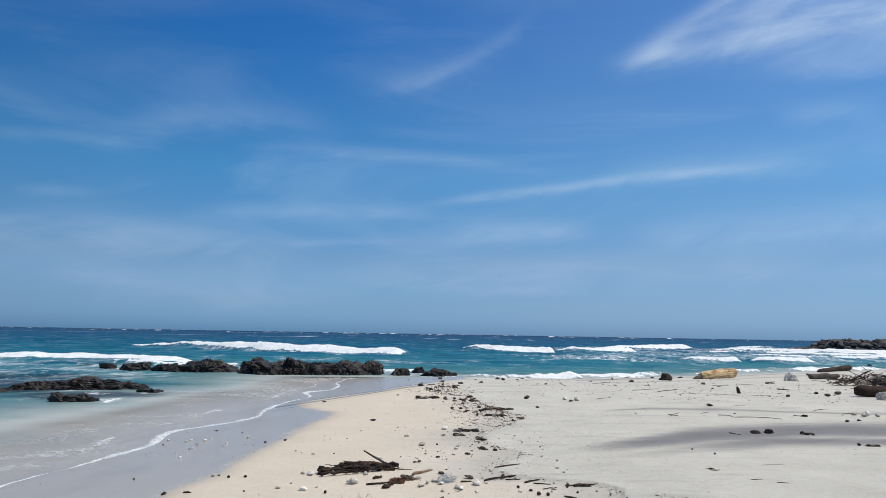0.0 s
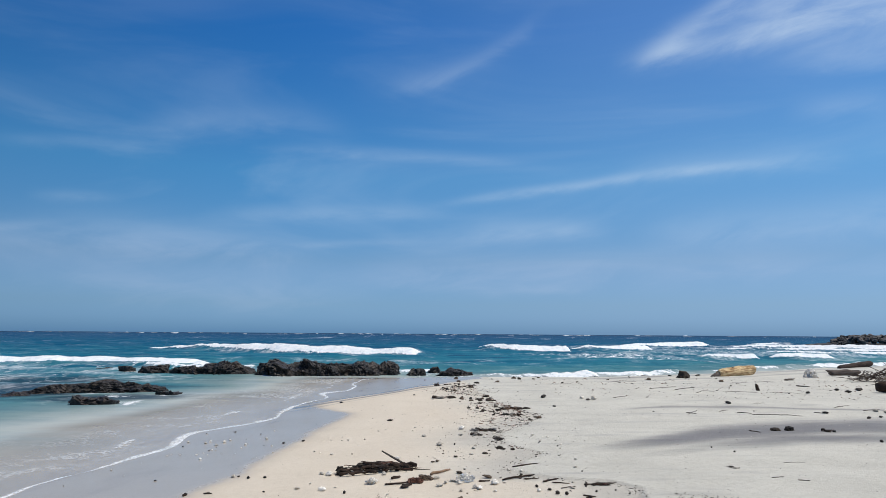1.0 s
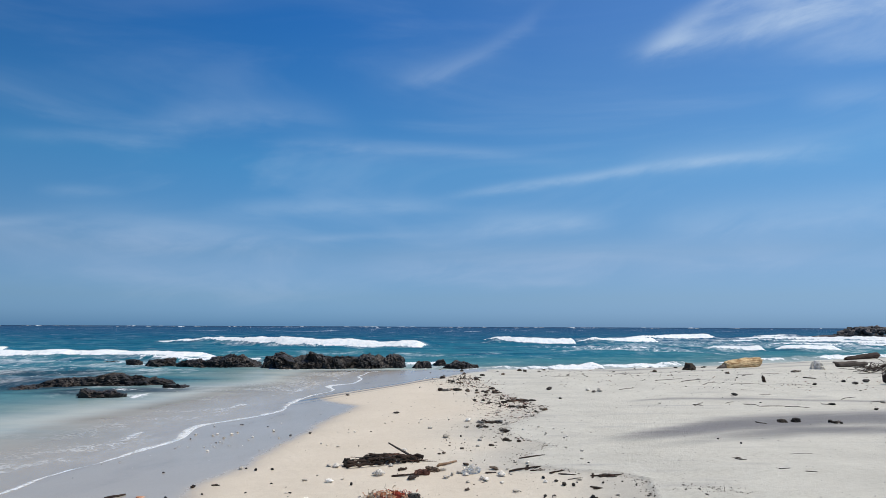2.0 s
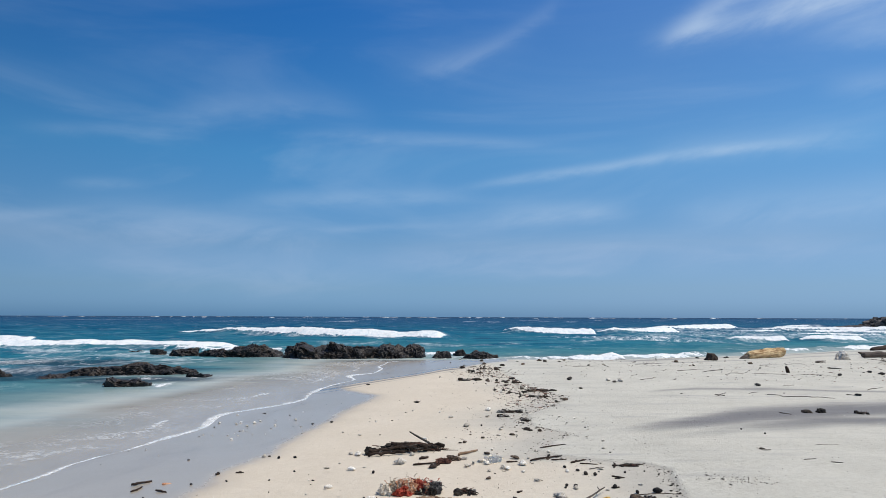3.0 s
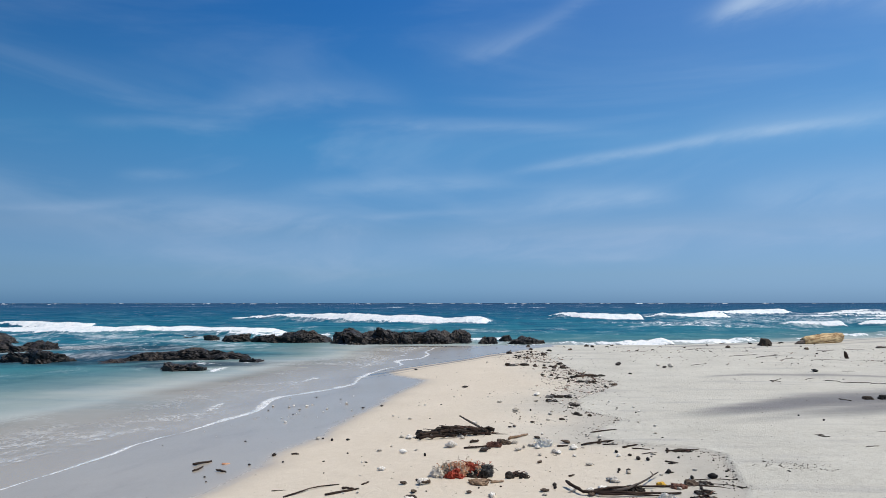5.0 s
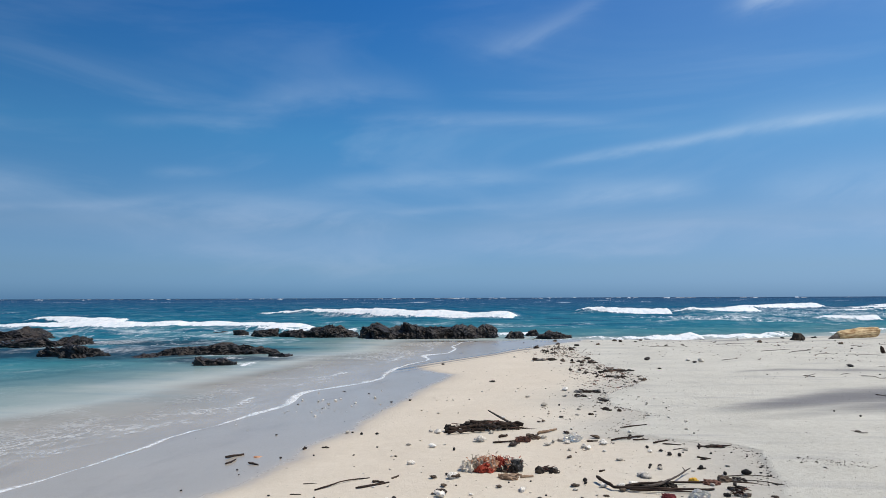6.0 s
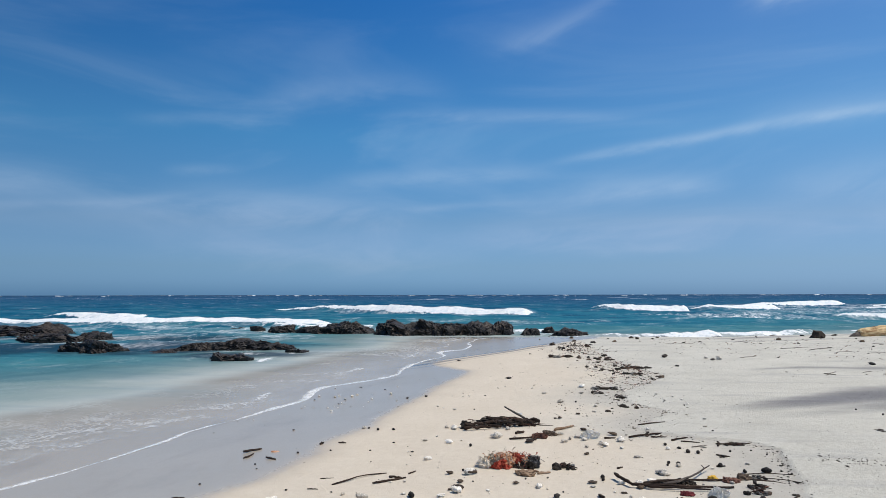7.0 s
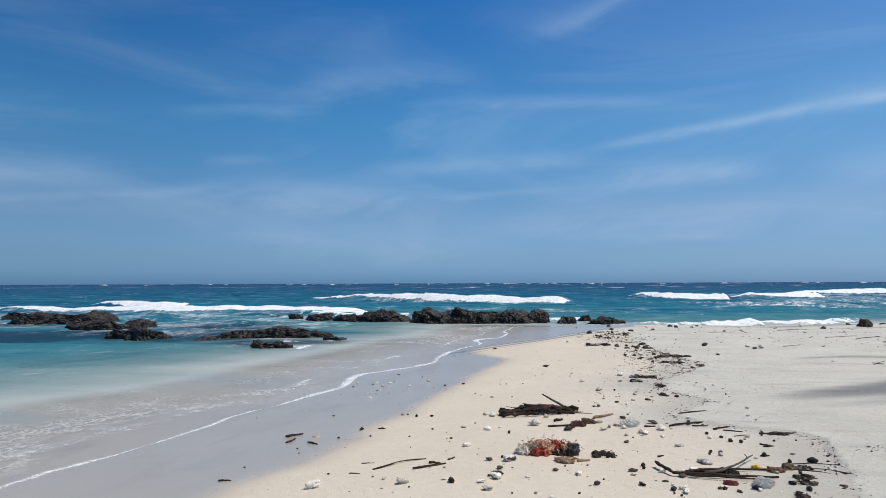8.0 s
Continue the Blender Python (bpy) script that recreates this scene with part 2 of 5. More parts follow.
# ---- materials of the setting ----
def sand_material():
    m, n, out = material("sand")
    pos = n.node("ShaderNodeNewGeometry").outputs["Position"]
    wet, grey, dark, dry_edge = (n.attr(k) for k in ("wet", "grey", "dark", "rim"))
    grain = n.noise(pos, 260.0, 2.0, 0.7)
    mid = n.noise(pos, 14.0, 5.0, 0.6)
    big = n.noise(pos, 0.8, 4.0, 0.55)
    cream = n.mix(big, (0.60, 0.517, 0.408), (0.70, 0.614, 0.497))
    ash = n.mix(big, (0.475, 0.452, 0.39), (0.69, 0.658, 0.572))
    col = n.mix(n.ramp(n.math("ADD", grey, n.math("MULTIPLY_ADD", mid, 0.3, -0.15)), 0.0, 1.0, 0.0, 1.0, False), cream, ash)
    col = n.mul(n.ramp(mid, 0.3, 0.75, 0.3, 0.0), col, (0.80, 0.78, 0.76))
    col = n.mul(n.ramp(grain, 0.55, 0.75, 0.0, 0.5), col, (0.55, 0.50, 0.46))
    coarse = n.noise(pos, 70.0, 3.0, 0.75)
    col = n.mul(n.math("MULTIPLY", n.ramp(coarse, 0.53, 0.7, 0.0, 0.5), n.ramp(grey, 0.0, 1.0, 0.25, 1.0)), col, (0.58, 0.55, 0.52))
    clumps = n.noise(pos, 24.0, 5.0, 0.75, 0.6)
    patch = n.ramp(n.noise(pos, 1.3, 3.0, 0.6), 0.35, 0.6)
    col = n.mul(n.math("MULTIPLY", n.math("MULTIPLY", n.ramp(clumps, 0.52, 0.68, 0.0, 0.62), patch), n.ramp(grey, 0.3, 1.0, 0.15, 1.0)), col, (0.62, 0.60, 0.575))
    specks = n.voronoi(pos, 26.0)
    col = n.mul(n.math("MULTIPLY", n.math("MULTIPLY", n.ramp(specks, 0.05, 0.11, 0.55, 0.0), n.ramp(mid, 0.56, 0.66)), n.ramp(grey, 0.0, 1.0, 0.3, 1.0)), col, (0.25, 0.22, 0.20))
    col = n.mul(dry_edge, col, (0.80, 0.82, 0.85))
    # dark grey streaks along the dark mask, broken up by stretched noise
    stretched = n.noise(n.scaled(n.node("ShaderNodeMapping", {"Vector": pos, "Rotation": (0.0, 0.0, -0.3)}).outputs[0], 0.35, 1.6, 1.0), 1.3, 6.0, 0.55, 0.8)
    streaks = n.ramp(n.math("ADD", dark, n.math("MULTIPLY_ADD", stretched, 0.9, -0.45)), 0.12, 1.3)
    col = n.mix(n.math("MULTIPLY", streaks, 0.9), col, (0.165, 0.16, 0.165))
    faint = n.ramp(n.noise(n.scaled(pos, 0.3, 1.9, 1.0), 1.1, 6.0, 0.6, 0.8), 0.5, 0.76, 0.0, 0.42)
    col = n.mix(n.math("MULTIPLY", faint, grey), col, (0.25, 0.24, 0.25))
    soak = n.ramp(n.math("ADD", wet, n.math("MULTIPLY_ADD", mid, 0.24, -0.12)), 0.05, 0.95)
    damp = n.mix(big, (0.40, 0.345, 0.275), (0.455, 0.395, 0.32))
    damp = n.mul(n.ramp(n.noise(n.scaled(pos, 0.7, 0.25, 1), 2.2, 5.0, 0.6, 0.5), 0.5, 0.8, 0.0, 0.6), damp, (0.75, 0.72, 0.72))
    col = n.mix(soak, col, damp)
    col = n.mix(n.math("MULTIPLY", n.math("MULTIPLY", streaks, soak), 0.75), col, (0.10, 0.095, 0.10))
    h = n.math("ADD", n.math("MULTIPLY", n.noise(pos, 4.0, 5.0, 0.55), 0.35), n.math("MULTIPLY", n.noise(pos, 34.0, 4.0, 0.65), 0.08))
    rip = n.bump(h, n.ramp(soak, 0, 1, 0.85, 0.10), 0.06)
    rip = n.bump(grain, n.ramp(soak, 0, 1, 0.5, 0.08), 0.004, rip)
    rip = n.bump(coarse, n.ramp(soak, 0, 1, 0.45, 0.05), 0.010, rip)
    rip = n.bump(clumps, n.math("MULTIPLY", n.ramp(soak, 0, 1, 0.75, 0.0), n.ramp(grey, 0.2, 1.0, 0.3, 1.0)), 0.015, rip)
    surface(n, out, col, n.ramp(soak, 0.1, 1.0, 0.93, 0.2), rip, **{"Specular IOR Level": n.ramp(soak, 0.2, 1, 0.2, 0.44)})
    return m


def sea_material():
    m, n, out = material("sea_water")
    pos = n.node("ShaderNodeNewGeometry").outputs["Position"]
    depth, foam = n.attr("depth"), n.attr("foam")
    wander = n.noise(n.scaled(pos, 0.5, 1.6, 1.0), 0.12, 5.0, 0.6, 0.6)
    d = n.math("MULTIPLY", depth, n.ramp(wander, 0.25, 0.75, 0.55, 1.6, False))
    lg = n.math("DIVIDE", n.math("LOGARITHM", n.math("ADD", n.math("MAXIMUM", d, 0.0), 0.02), 10.0), 4.0)
    lg = n.math("ADD", lg, 0.45)
    col = n.colors(lg, [(0.02, (0.49, 0.455, 0.405)), (0.15, (0.485, 0.465, 0.42)), (0.22, (0.395, 0.415, 0.38)), (0.30, (0.205, 0.275, 0.26)), (0.37, (0.095, 0.20, 0.21)), (0.45, (0.042, 0.178, 0.205)), (0.53, (0.018, 0.148, 0.206)), (0.62, (0.006, 0.088, 0.158)), (0.72, (0.005, 0.056, 0.132)), (0.85, (0.004, 0.022, 0.062))])
    swell = n.noise(n.scaled(pos, 0.35, 1.0, 1.0), 0.5, 5.0, 0.6, 0.3)
    chop = n.noise(n.scaled(pos, 0.6, 1.0, 1.0), 2.6, 5.0, 0.62, 0.2)
    streaky = n.noise(n.scaled(pos, 0.16, 1.0, 1.0), 0.9, 6.0, 0.65, 0.4)
    # light and dark of the wave relief put into the colour as bands
    col = n.mul(n.ramp(swell, 0.4, 0.7, 0.0, 0.4), col, (0.42, 0.62, 0.78))
    dapple = n.noise(n.scaled(pos, 0.8, 0.5, 1.0), 0.9, 7.0, 0.68, 0.8)
    col = n.mul(n.math("MULTIPLY", n.ramp(dapple, 0.46, 0.68), n.ramp(depth, 0.05, 0.4, 0.1, 0.55)), col, (0.52, 0.66, 0.72))
    col = n.mix(n.math("MULTIPLY", n.ramp(dapple, 0.46, 0.28), n.math("MULTIPLY", n.ramp(depth, 0.05, 0.5, 0.05, 0.22), n.ramp(depth, 0.6, 1.8, 1.0, 0.0))), col, (0.42, 0.48, 0.44))
    col = n.mul(n.math("MULTIPLY", n.ramp(streaky, 0.48, 0.68), n.ramp(depth, 0.2, 1.5, 0.15, 0.75)), col, (0.34, 0.50, 0.66))
    col = n.mix(n.math("MULTIPLY", n.ramp(streaky, 0.5, 0.3), n.ramp(depth, 0.3, 1.5, 0.0, 0.16)), col, (0.30, 0.50, 0.52))
    col = n.mix(n.ramp(n.math("ADD", n.attr("reef"), n.math("MULTIPLY_ADD", chop, 0.7, -0.35)), 0.05, 0.6, 0.0, 0.85), col, (0.012, 0.034, 0.056))
    h = n.math("ADD", n.math("MULTIPLY", swell, 0.5), n.math("MULTIPLY", chop, 0.16))
    nor = n.bump(h, n.ramp(depth, 0.02, 1.2, 0.05, 0.9), 0.8)
    # foam: broken white water, trailing lace, and the thin line at the water's edge
    lace = n.node("ShaderNodeTexVoronoi", {"Vector": n.node("ShaderNodeVectorMath", {0: n.scaled(pos, 1.2, 0.75, 1.0), 1: n.node("ShaderNodeTexNoise", {"Vector": pos, "Scale": 1.7, "Detail": 4.0}).outputs[1]}, operation="ADD").outputs[0], "Scale": 4.6}, feature="DISTANCE_TO_EDGE").outputs[0]
    web = n.ramp(lace, 0.0, 0.18, 0.9, 0.0)
    bits = n.noise(n.scaled(pos, 0.9, 0.4, 1.0), 3.2, 6.0, 0.68, 0.5)
    strands = n.noise(n.scaled(pos, 0.45, 0.4, 1.0), 0.8, 7.0, 0.66, 0.7)
    body = n.ramp(n.math("ADD", foam, n.math("MULTIPLY_ADD", bits, 1.0, -0.5)), 0.42, 0.62)
    trail = n.math("MULTIPLY", n.ramp(n.math("ADD", n.math("MULTIPLY", foam, 0.4), strands), 0.56, 0.82), n.math("MULTIPLY", n.ramp(bits, 0.3, 0.65), n.ramp(depth, 0.05, 0.5, 0.0, 0.65)))
    edge_n = n.noise(pos, 0.8, 3.0, 0.5, 0.5)
    d2 = n.math("ADD", depth, n.math("ADD", n.math("MULTIPLY_ADD", edge_n, 0.008, -0.0055), n.math("MULTIPLY", n.noise(pos, 7.0, 5.0, 0.7), 0.003)))
    gaps = n.math("MULTIPLY", n.ramp(n.noise(pos, 4.5, 4.0, 0.7), 0.30, 0.50, 0.6, 1.0), n.ramp(n.noise(pos, 26.0, 3.0, 0.7), 0.36, 0.56, 0.35, 1.0))
    edge = n.math("MULTIPLY", n.math("MULTIPLY", n.ramp(d2, -0.002, 0.0), n.ramp(n.math("SUBTRACT", d2, n.math("MULTIPLY", n.ramp(n.noise(pos, 0.55, 3.0, 0.6), 0.35, 0.7), 0.0035)), -0.0005, 0.0024, 1.0, 0.0)), gaps)
    inner = n.math("MULTIPLY", n.math("MULTIPLY", n.ramp(d2, 0.016, 0.018), n.ramp(d2, 0.018, 0.0225, 1.0, 0.0)), n.math("MULTIPLY", n.ramp(edge_n, 0.42, 0.6, 0.0, 0.75), n.ramp(n.noise(n.scaled(pos, 1.0, 0.6, 1.0), 9.0, 5.0, 0.7), 0.42, 0.6)))
    edge = n.math("MAXIMUM", edge, inner)
    wash = n.math("MULTIPLY", n.math("MULTIPLY", n.math("MULTIPLY", web, gaps), n.ramp(strands, 0.43, 0.62)), n.math("MULTIPLY", n.ramp(depth, 0.0, 0.02), n.ramp(depth, 0.015, 0.09, 0.65, 0.05)))
    white = n.math("MINIMUM", n.math("MAXIMUM", n.math("MAXIMUM", body, trail), n.math("MAXIMUM", edge, wash)), 1.0)
    body_c = n.node("ShaderNodeBsdfDiffuse", {"Color": col, "Normal": nor})
    sheen = n.node("ShaderNodeBsdfGlossy", {"Color": (0.9, 0.95, 1.0, 1.0), "Roughness": 0.14, "Normal": nor})
    p = n.node("ShaderNodeMixShader", {0: n.ramp(depth, 0.0, 1.5, 0.10, 0.09), 1: body_c.outputs[0], 2: sheen.outputs[0]})
    fnor = n.bump(bits, 0.5, 0.25)
    glow = n.node("ShaderNodeBsdfTranslucent", {"Color": (0.92, 0.95, 0.95, 1.0), "Normal": fnor})
    # shading of the foam lumps put into the base colour by bits
    f = n.node("ShaderNodeBsdfPrincipled", {"Base Color": n.mix(n.ramp(bits, 0.3, 0.6), (0.72, 0.79, 0.82), (0.98, 0.98, 0.97)), "Roughness": 0.7, "Normal": fnor})
    clear = n.node("ShaderNodeBsdfTransparent")
    veil = n.node("ShaderNodeMixShader", {0: n.ramp(d, 0.0, 0.10, 0.08, 1.0), 1: clear.outputs[0], 2: p.outputs[0]})
    mixed = n.node("ShaderNodeMixShader", {0: white, 1: veil.outputs[0], 2: n.node("ShaderNodeMixShader", {0: 0.15, 1: f.outputs[0], 2: glow.outputs[0]}).outputs[0]})
    n.t.links.new(mixed.outputs[0], out.inputs[0])
    return m


def rock_material():
    m, n, out = material("lava_rock")
    pos = n.node("ShaderNodeNewGeometry").outputs["Position"]
    a, b = n.noise(pos, 3.5, 6.0, 0.65), n.noise(pos, 22.0, 5.0, 0.7)
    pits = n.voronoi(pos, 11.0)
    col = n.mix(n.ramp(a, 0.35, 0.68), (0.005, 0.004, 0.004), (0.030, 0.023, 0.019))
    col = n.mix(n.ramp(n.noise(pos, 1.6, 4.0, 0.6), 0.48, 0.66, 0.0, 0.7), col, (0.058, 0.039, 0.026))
    # pits darkened in the colour too, deepening the relief of the bump
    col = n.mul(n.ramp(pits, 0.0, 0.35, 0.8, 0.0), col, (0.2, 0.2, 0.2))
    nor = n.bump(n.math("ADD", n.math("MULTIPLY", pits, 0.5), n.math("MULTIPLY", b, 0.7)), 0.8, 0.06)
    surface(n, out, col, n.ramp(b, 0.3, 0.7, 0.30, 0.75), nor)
    return m


def boulder_material():
    m, n, out = material("boulder_stone")
    pos = n.node("ShaderNodeNewGeometry").outputs["Position"]
    rnd = n.node("ShaderNodeObjectInfo").outputs["Random"]
    a = n.noise(pos, 1.2, 6.0, 0.6)
    col = n.mix(n.ramp(n.math("ADD", n.math("MULTIPLY", a, 0.6), n.math("MULTIPLY", rnd, 0.5)), 0.3, 0.8), (0.03, 0.028, 0.028), (0.125, 0.108, 0.098))
    surface(n, out, col, 0.85, n.bump(n.noise(pos, 5.0, 5.0, 0.6), 0.8, 0.2))
    return m


def wood_material(name, dark, light, scale=1.0):
    m, n, out = material(name)
    pos = n.node("ShaderNodeTexCoord").outputs["Object"]
    fibre = n.noise(n.scaled(pos, 3.0 * scale, 42.0 * scale, 42.0 * scale), 1.0, 5.0, 0.6, 0.4)
    blot = n.noise(pos, 5.0 * scale, 5.0, 0.6)
    col = n.mix(n.ramp(fibre, 0.35, 0.65), dark, light)
    col = n.mul(n.ramp(blot, 0.5, 0.75, 0.0, 0.7), col, (0.5, 0.45, 0.4))
    rnd = n.node("ShaderNodeObjectInfo").outputs["Random"]
    col = n.mul(n.math("MULTIPLY", rnd, 0.45), col, (0.4, 0.38, 0.36))
    surface(n, out, col, 0.9, n.bump(n.math("ADD", fibre, blot), 0.7, 0.02 / scale), **{"Specular IOR Level": 0.2})
    return m


SAND, WATER, ROCK, BOULDER = sand_material(), sea_material(), rock_material(), boulder_material()
DRY_WOOD = wood_material("bleached_yellow_wood", (0.30, 0.175, 0.08), (0.80, 0.61, 0.35), 0.5)
GREY_WOOD = wood_material("weathered_grey_wood", (0.075, 0.060, 0.052), (0.17, 0.14, 0.12), 0.5)
DARK_WOOD = wood_material("dark_soaked_wood", (0.022, 0.015, 0.012), (0.075, 0.048, 0.034), 1.0)


# ---- ground ----
xs = spread(np.concatenate([np.arange(-8, -0.2, 0.1), np.arange(-0.2, 1.7, 0.035), np.arange(1.7, 12.01, 0.12)]), 1.13, 4600)
ys = spread(np.concatenate([np.arange(3, 4.5, 0.12), np.arange(4.5, 6.6, 0.06), np.arange(6.6, 7.6, 0.03), np.arange(7.6, 10, 0.045), np.arange(10, 14, 0.08), np.arange(14, 22, 0.12), np.arange(22, 34, 0.25)]), 1.13, 4600)
X, Y, quads = sheet(xs, ys)
Z = ground_z(X, Y)


def wet_mask(x, y):
    """1 on sand that the water has just left, 0 on dry sand."""
    rim = np.interp(y, (-40, 4.2, 6.4, 9.0, 11.0, 13.4, 14.2, 15.4, 16.6, 17.6, 19.5, 21.2, 24), (-6.3, -3.4, -3.1, -2.95, -2.85, -2.66, -2.65, -3.5, -4.0, -3.5, -2.1, -1.2, 0.5))
    side = step(rim - x + 0.10 * vnoise(x * 1.3, y * 1.3, 0, 21) + 0.05 * vnoise(x * 4.0, y * 4.0, 0, 23), -0.62, 0.3)
    front = step(y - front_y(x) + 0.3 * vnoise(x * 0.6, y * 1.2, 0, 22), -1.7, -0.9)
    return np.maximum(side, front)


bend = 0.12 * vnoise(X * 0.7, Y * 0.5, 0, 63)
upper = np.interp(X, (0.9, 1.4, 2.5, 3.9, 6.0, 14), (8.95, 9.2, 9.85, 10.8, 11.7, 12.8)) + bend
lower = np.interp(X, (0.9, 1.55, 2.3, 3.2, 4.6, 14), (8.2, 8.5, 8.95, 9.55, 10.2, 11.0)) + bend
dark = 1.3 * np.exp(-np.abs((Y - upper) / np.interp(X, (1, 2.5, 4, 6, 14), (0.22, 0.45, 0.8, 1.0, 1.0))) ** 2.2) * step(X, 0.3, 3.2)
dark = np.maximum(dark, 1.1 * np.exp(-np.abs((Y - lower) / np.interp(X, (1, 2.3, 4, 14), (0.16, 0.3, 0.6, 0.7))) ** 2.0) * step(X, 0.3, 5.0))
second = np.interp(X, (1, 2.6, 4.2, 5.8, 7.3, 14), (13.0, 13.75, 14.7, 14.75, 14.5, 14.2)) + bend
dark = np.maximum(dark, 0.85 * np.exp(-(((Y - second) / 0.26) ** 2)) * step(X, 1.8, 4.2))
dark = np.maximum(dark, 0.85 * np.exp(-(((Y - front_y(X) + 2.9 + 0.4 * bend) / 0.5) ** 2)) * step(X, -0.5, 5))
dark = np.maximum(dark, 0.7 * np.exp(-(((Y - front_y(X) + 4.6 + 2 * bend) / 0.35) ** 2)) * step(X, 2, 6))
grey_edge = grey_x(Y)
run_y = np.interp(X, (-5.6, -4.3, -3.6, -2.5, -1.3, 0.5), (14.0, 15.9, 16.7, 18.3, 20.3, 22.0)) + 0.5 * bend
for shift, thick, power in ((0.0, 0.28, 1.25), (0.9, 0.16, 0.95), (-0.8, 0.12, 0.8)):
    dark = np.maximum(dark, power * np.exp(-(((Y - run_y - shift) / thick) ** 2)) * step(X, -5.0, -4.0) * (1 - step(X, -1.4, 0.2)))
ground = new("ground", mesh_of("ground", np.stack([X, Y, Z], -1), quads.tolist(), SAND,
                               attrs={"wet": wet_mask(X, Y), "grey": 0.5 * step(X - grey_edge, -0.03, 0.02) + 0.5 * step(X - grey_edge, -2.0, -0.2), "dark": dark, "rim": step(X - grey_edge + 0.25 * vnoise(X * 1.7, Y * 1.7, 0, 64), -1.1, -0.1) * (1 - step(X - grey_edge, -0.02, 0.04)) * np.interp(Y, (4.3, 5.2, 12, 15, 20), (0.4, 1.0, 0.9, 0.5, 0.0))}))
tagged(ground, "pale cream and grey beach sand, wet along the water", "sand", kind="structure")

# ---- sea ----
# rocks in the shallows: place, foot, width, depth, height, shape, turn
ROCKS = [
    # the long row
    (-10.45, 29.2, -0.45, 2.8, 1.4, 0.82, 2, 4), (-8.35, 28.6, -0.45, 0.85, 0.7, 0.76, 3, 0), (-7.15, 28.6, -0.5, 2.1, 1.4, 0.98, 4, 10), (-5.8, 28.75, -0.5, 2.2, 1.5, 1.0, 5, -8), (-4.5, 28.95, -0.48, 2.1, 1.3, 0.88, 6, 5), (-5.75, 29.15, -0.5, 4.7, 1.3, 0.86, 33, 0),
    (-3.2, 29.4, -0.45, 0.98, 0.85, 0.83, 7, 0), (-1.95, 29.1, -0.4, 0.82, 0.7, 0.5, 8, 0), (-1.22, 30.8, -0.4, 0.6, 0.6, 0.5, 9, 20), (-0.28, 28.95, -0.4, 1.5, 0.85, 0.54, 10, -4),
    (-12.25, 29.6, -0.42, 1.1, 0.76, 0.55, 11, 0), (-13.6, 29.8, -0.42, 1.35, 0.76, 0.56, 12, 10), (-14.95, 30.1, -0.42, 0.75, 0.6, 0.48, 1, 0), (-16.6, 30.9, -0.4, 1.8, 0.6, 0.33, 13, 0), (2.9, 27.9, -0.3, 0.8, 0.45, 0.2, 27, 0),
    # slabs and humps on the shallow side
    (-11.0, 20.1, -0.5, 3.95, 1.2, 0.63, 14, 20), (-9.35, 16.85, -0.52, 1.35, 0.85, 0.53, 15, 12), (-8.6, 19.45, -0.45, 0.9, 0.6, 0.36, 16, -10), (-15.15, 18.8, -0.5, 2.4, 1.3, 0.67, 17, -12), (-18.4, 21.6, -0.5, 3.3, 1.5, 0.75, 18, 8),
    (-24.4, 26.0, -0.5, 4.8, 2.0, 0.87, 19, 8), (-28.4, 28.2, -0.5, 3.4, 1.5, 0.7, 20, 0), (-12.8, 18.9, -0.5, 1.3, 0.8, 0.37, 21, 0), (-16.6, 19.9, -0.5, 1.0, 0.7, 0.38, 22, 20),
    (-21.0, 23.8, -0.5, 2.4, 1.1, 0.5, 23, 20),
    # two small heads off the far beach
    (40.14, 65.45, -0.36, 0.62, 0.5, 0.34, 24, 0), (31.21, 49.49, -0.32, 0.35, 0.3, 0.24, 25, 15),
]
# breaking waves: points along the crest, height, and how far the white water runs ahead of it
BREAKERS = [
    (((-33, 69), (-22, 63), (-9, 58.5), (-2.6, 57)), 0.85, 1.9), (((1.5, 74), (6, 71.5), (12, 71)), 0.95, 2.2), (((11.5, 76), (17, 77), (22.5, 80)), 0.85, 1.8), (((21, 96), (38, 104)), 0.9, 2.0),
    (((38, 102), (64, 92)), 0.8, 2.0), (((-46, 37.5), (-30, 34.4), (-22, 34.6), (-12.5, 35.4)), 0.5, 1.3), (((-37, 42), (-28, 41)), 0.6, 1.0),
    (((18.0, 52.5), (22.6, 52)), 0.6, 1.1), (((23.5, 53), (29.0, 54)), 0.55, 1.2), (((52, 132), (84, 126)), 0.8, 2.6), (((27, 84), (60, 78)), 0.4, 1.0), (((27, 68), (46, 66)), 0.4, 0.8),
    (((-8.5, 32.2), (-1, 31.6)), 0.2, 0.8), (((-17.5, 34.0), (-12.2, 32.0), (-7.9, 31.2)), 0.3, 0.9), (((-0.4, 28.6), (2.6, 28.4), (5.6, 29.1)), 0.2, 1.0), (((2.2, 28.5), (7.2, 30.2), (10.8, 32.4)), 0.25, 0.9), (((9.8, 32.0), (14, 35.0), (18, 37.4), (28, 44)), 0.26, 0.9),
]
xs = spread(np.arange(-46, 66.01, 0.28), 1.12, 4600)
ys = spread(np.concatenate([np.arange(3, 28, 0.35), np.arange(28, 40, 0.2), np.arange(40, 82, 0.22), np.arange(82, 110, 0.5)]), 1.12, 4600)
X, Y, quads = sheet(xs, ys)
bed = ground_z(X, Y)
depth = SEA - bed
deep = step(depth, 0.1, 1.5)
phase = Y * 0.62 + 1.6 * vnoise(X * 0.05, Y * 0.05, 0, 33) + 0.8 * vnoise(X * 0.16, Y * 0.1, 0, 34)
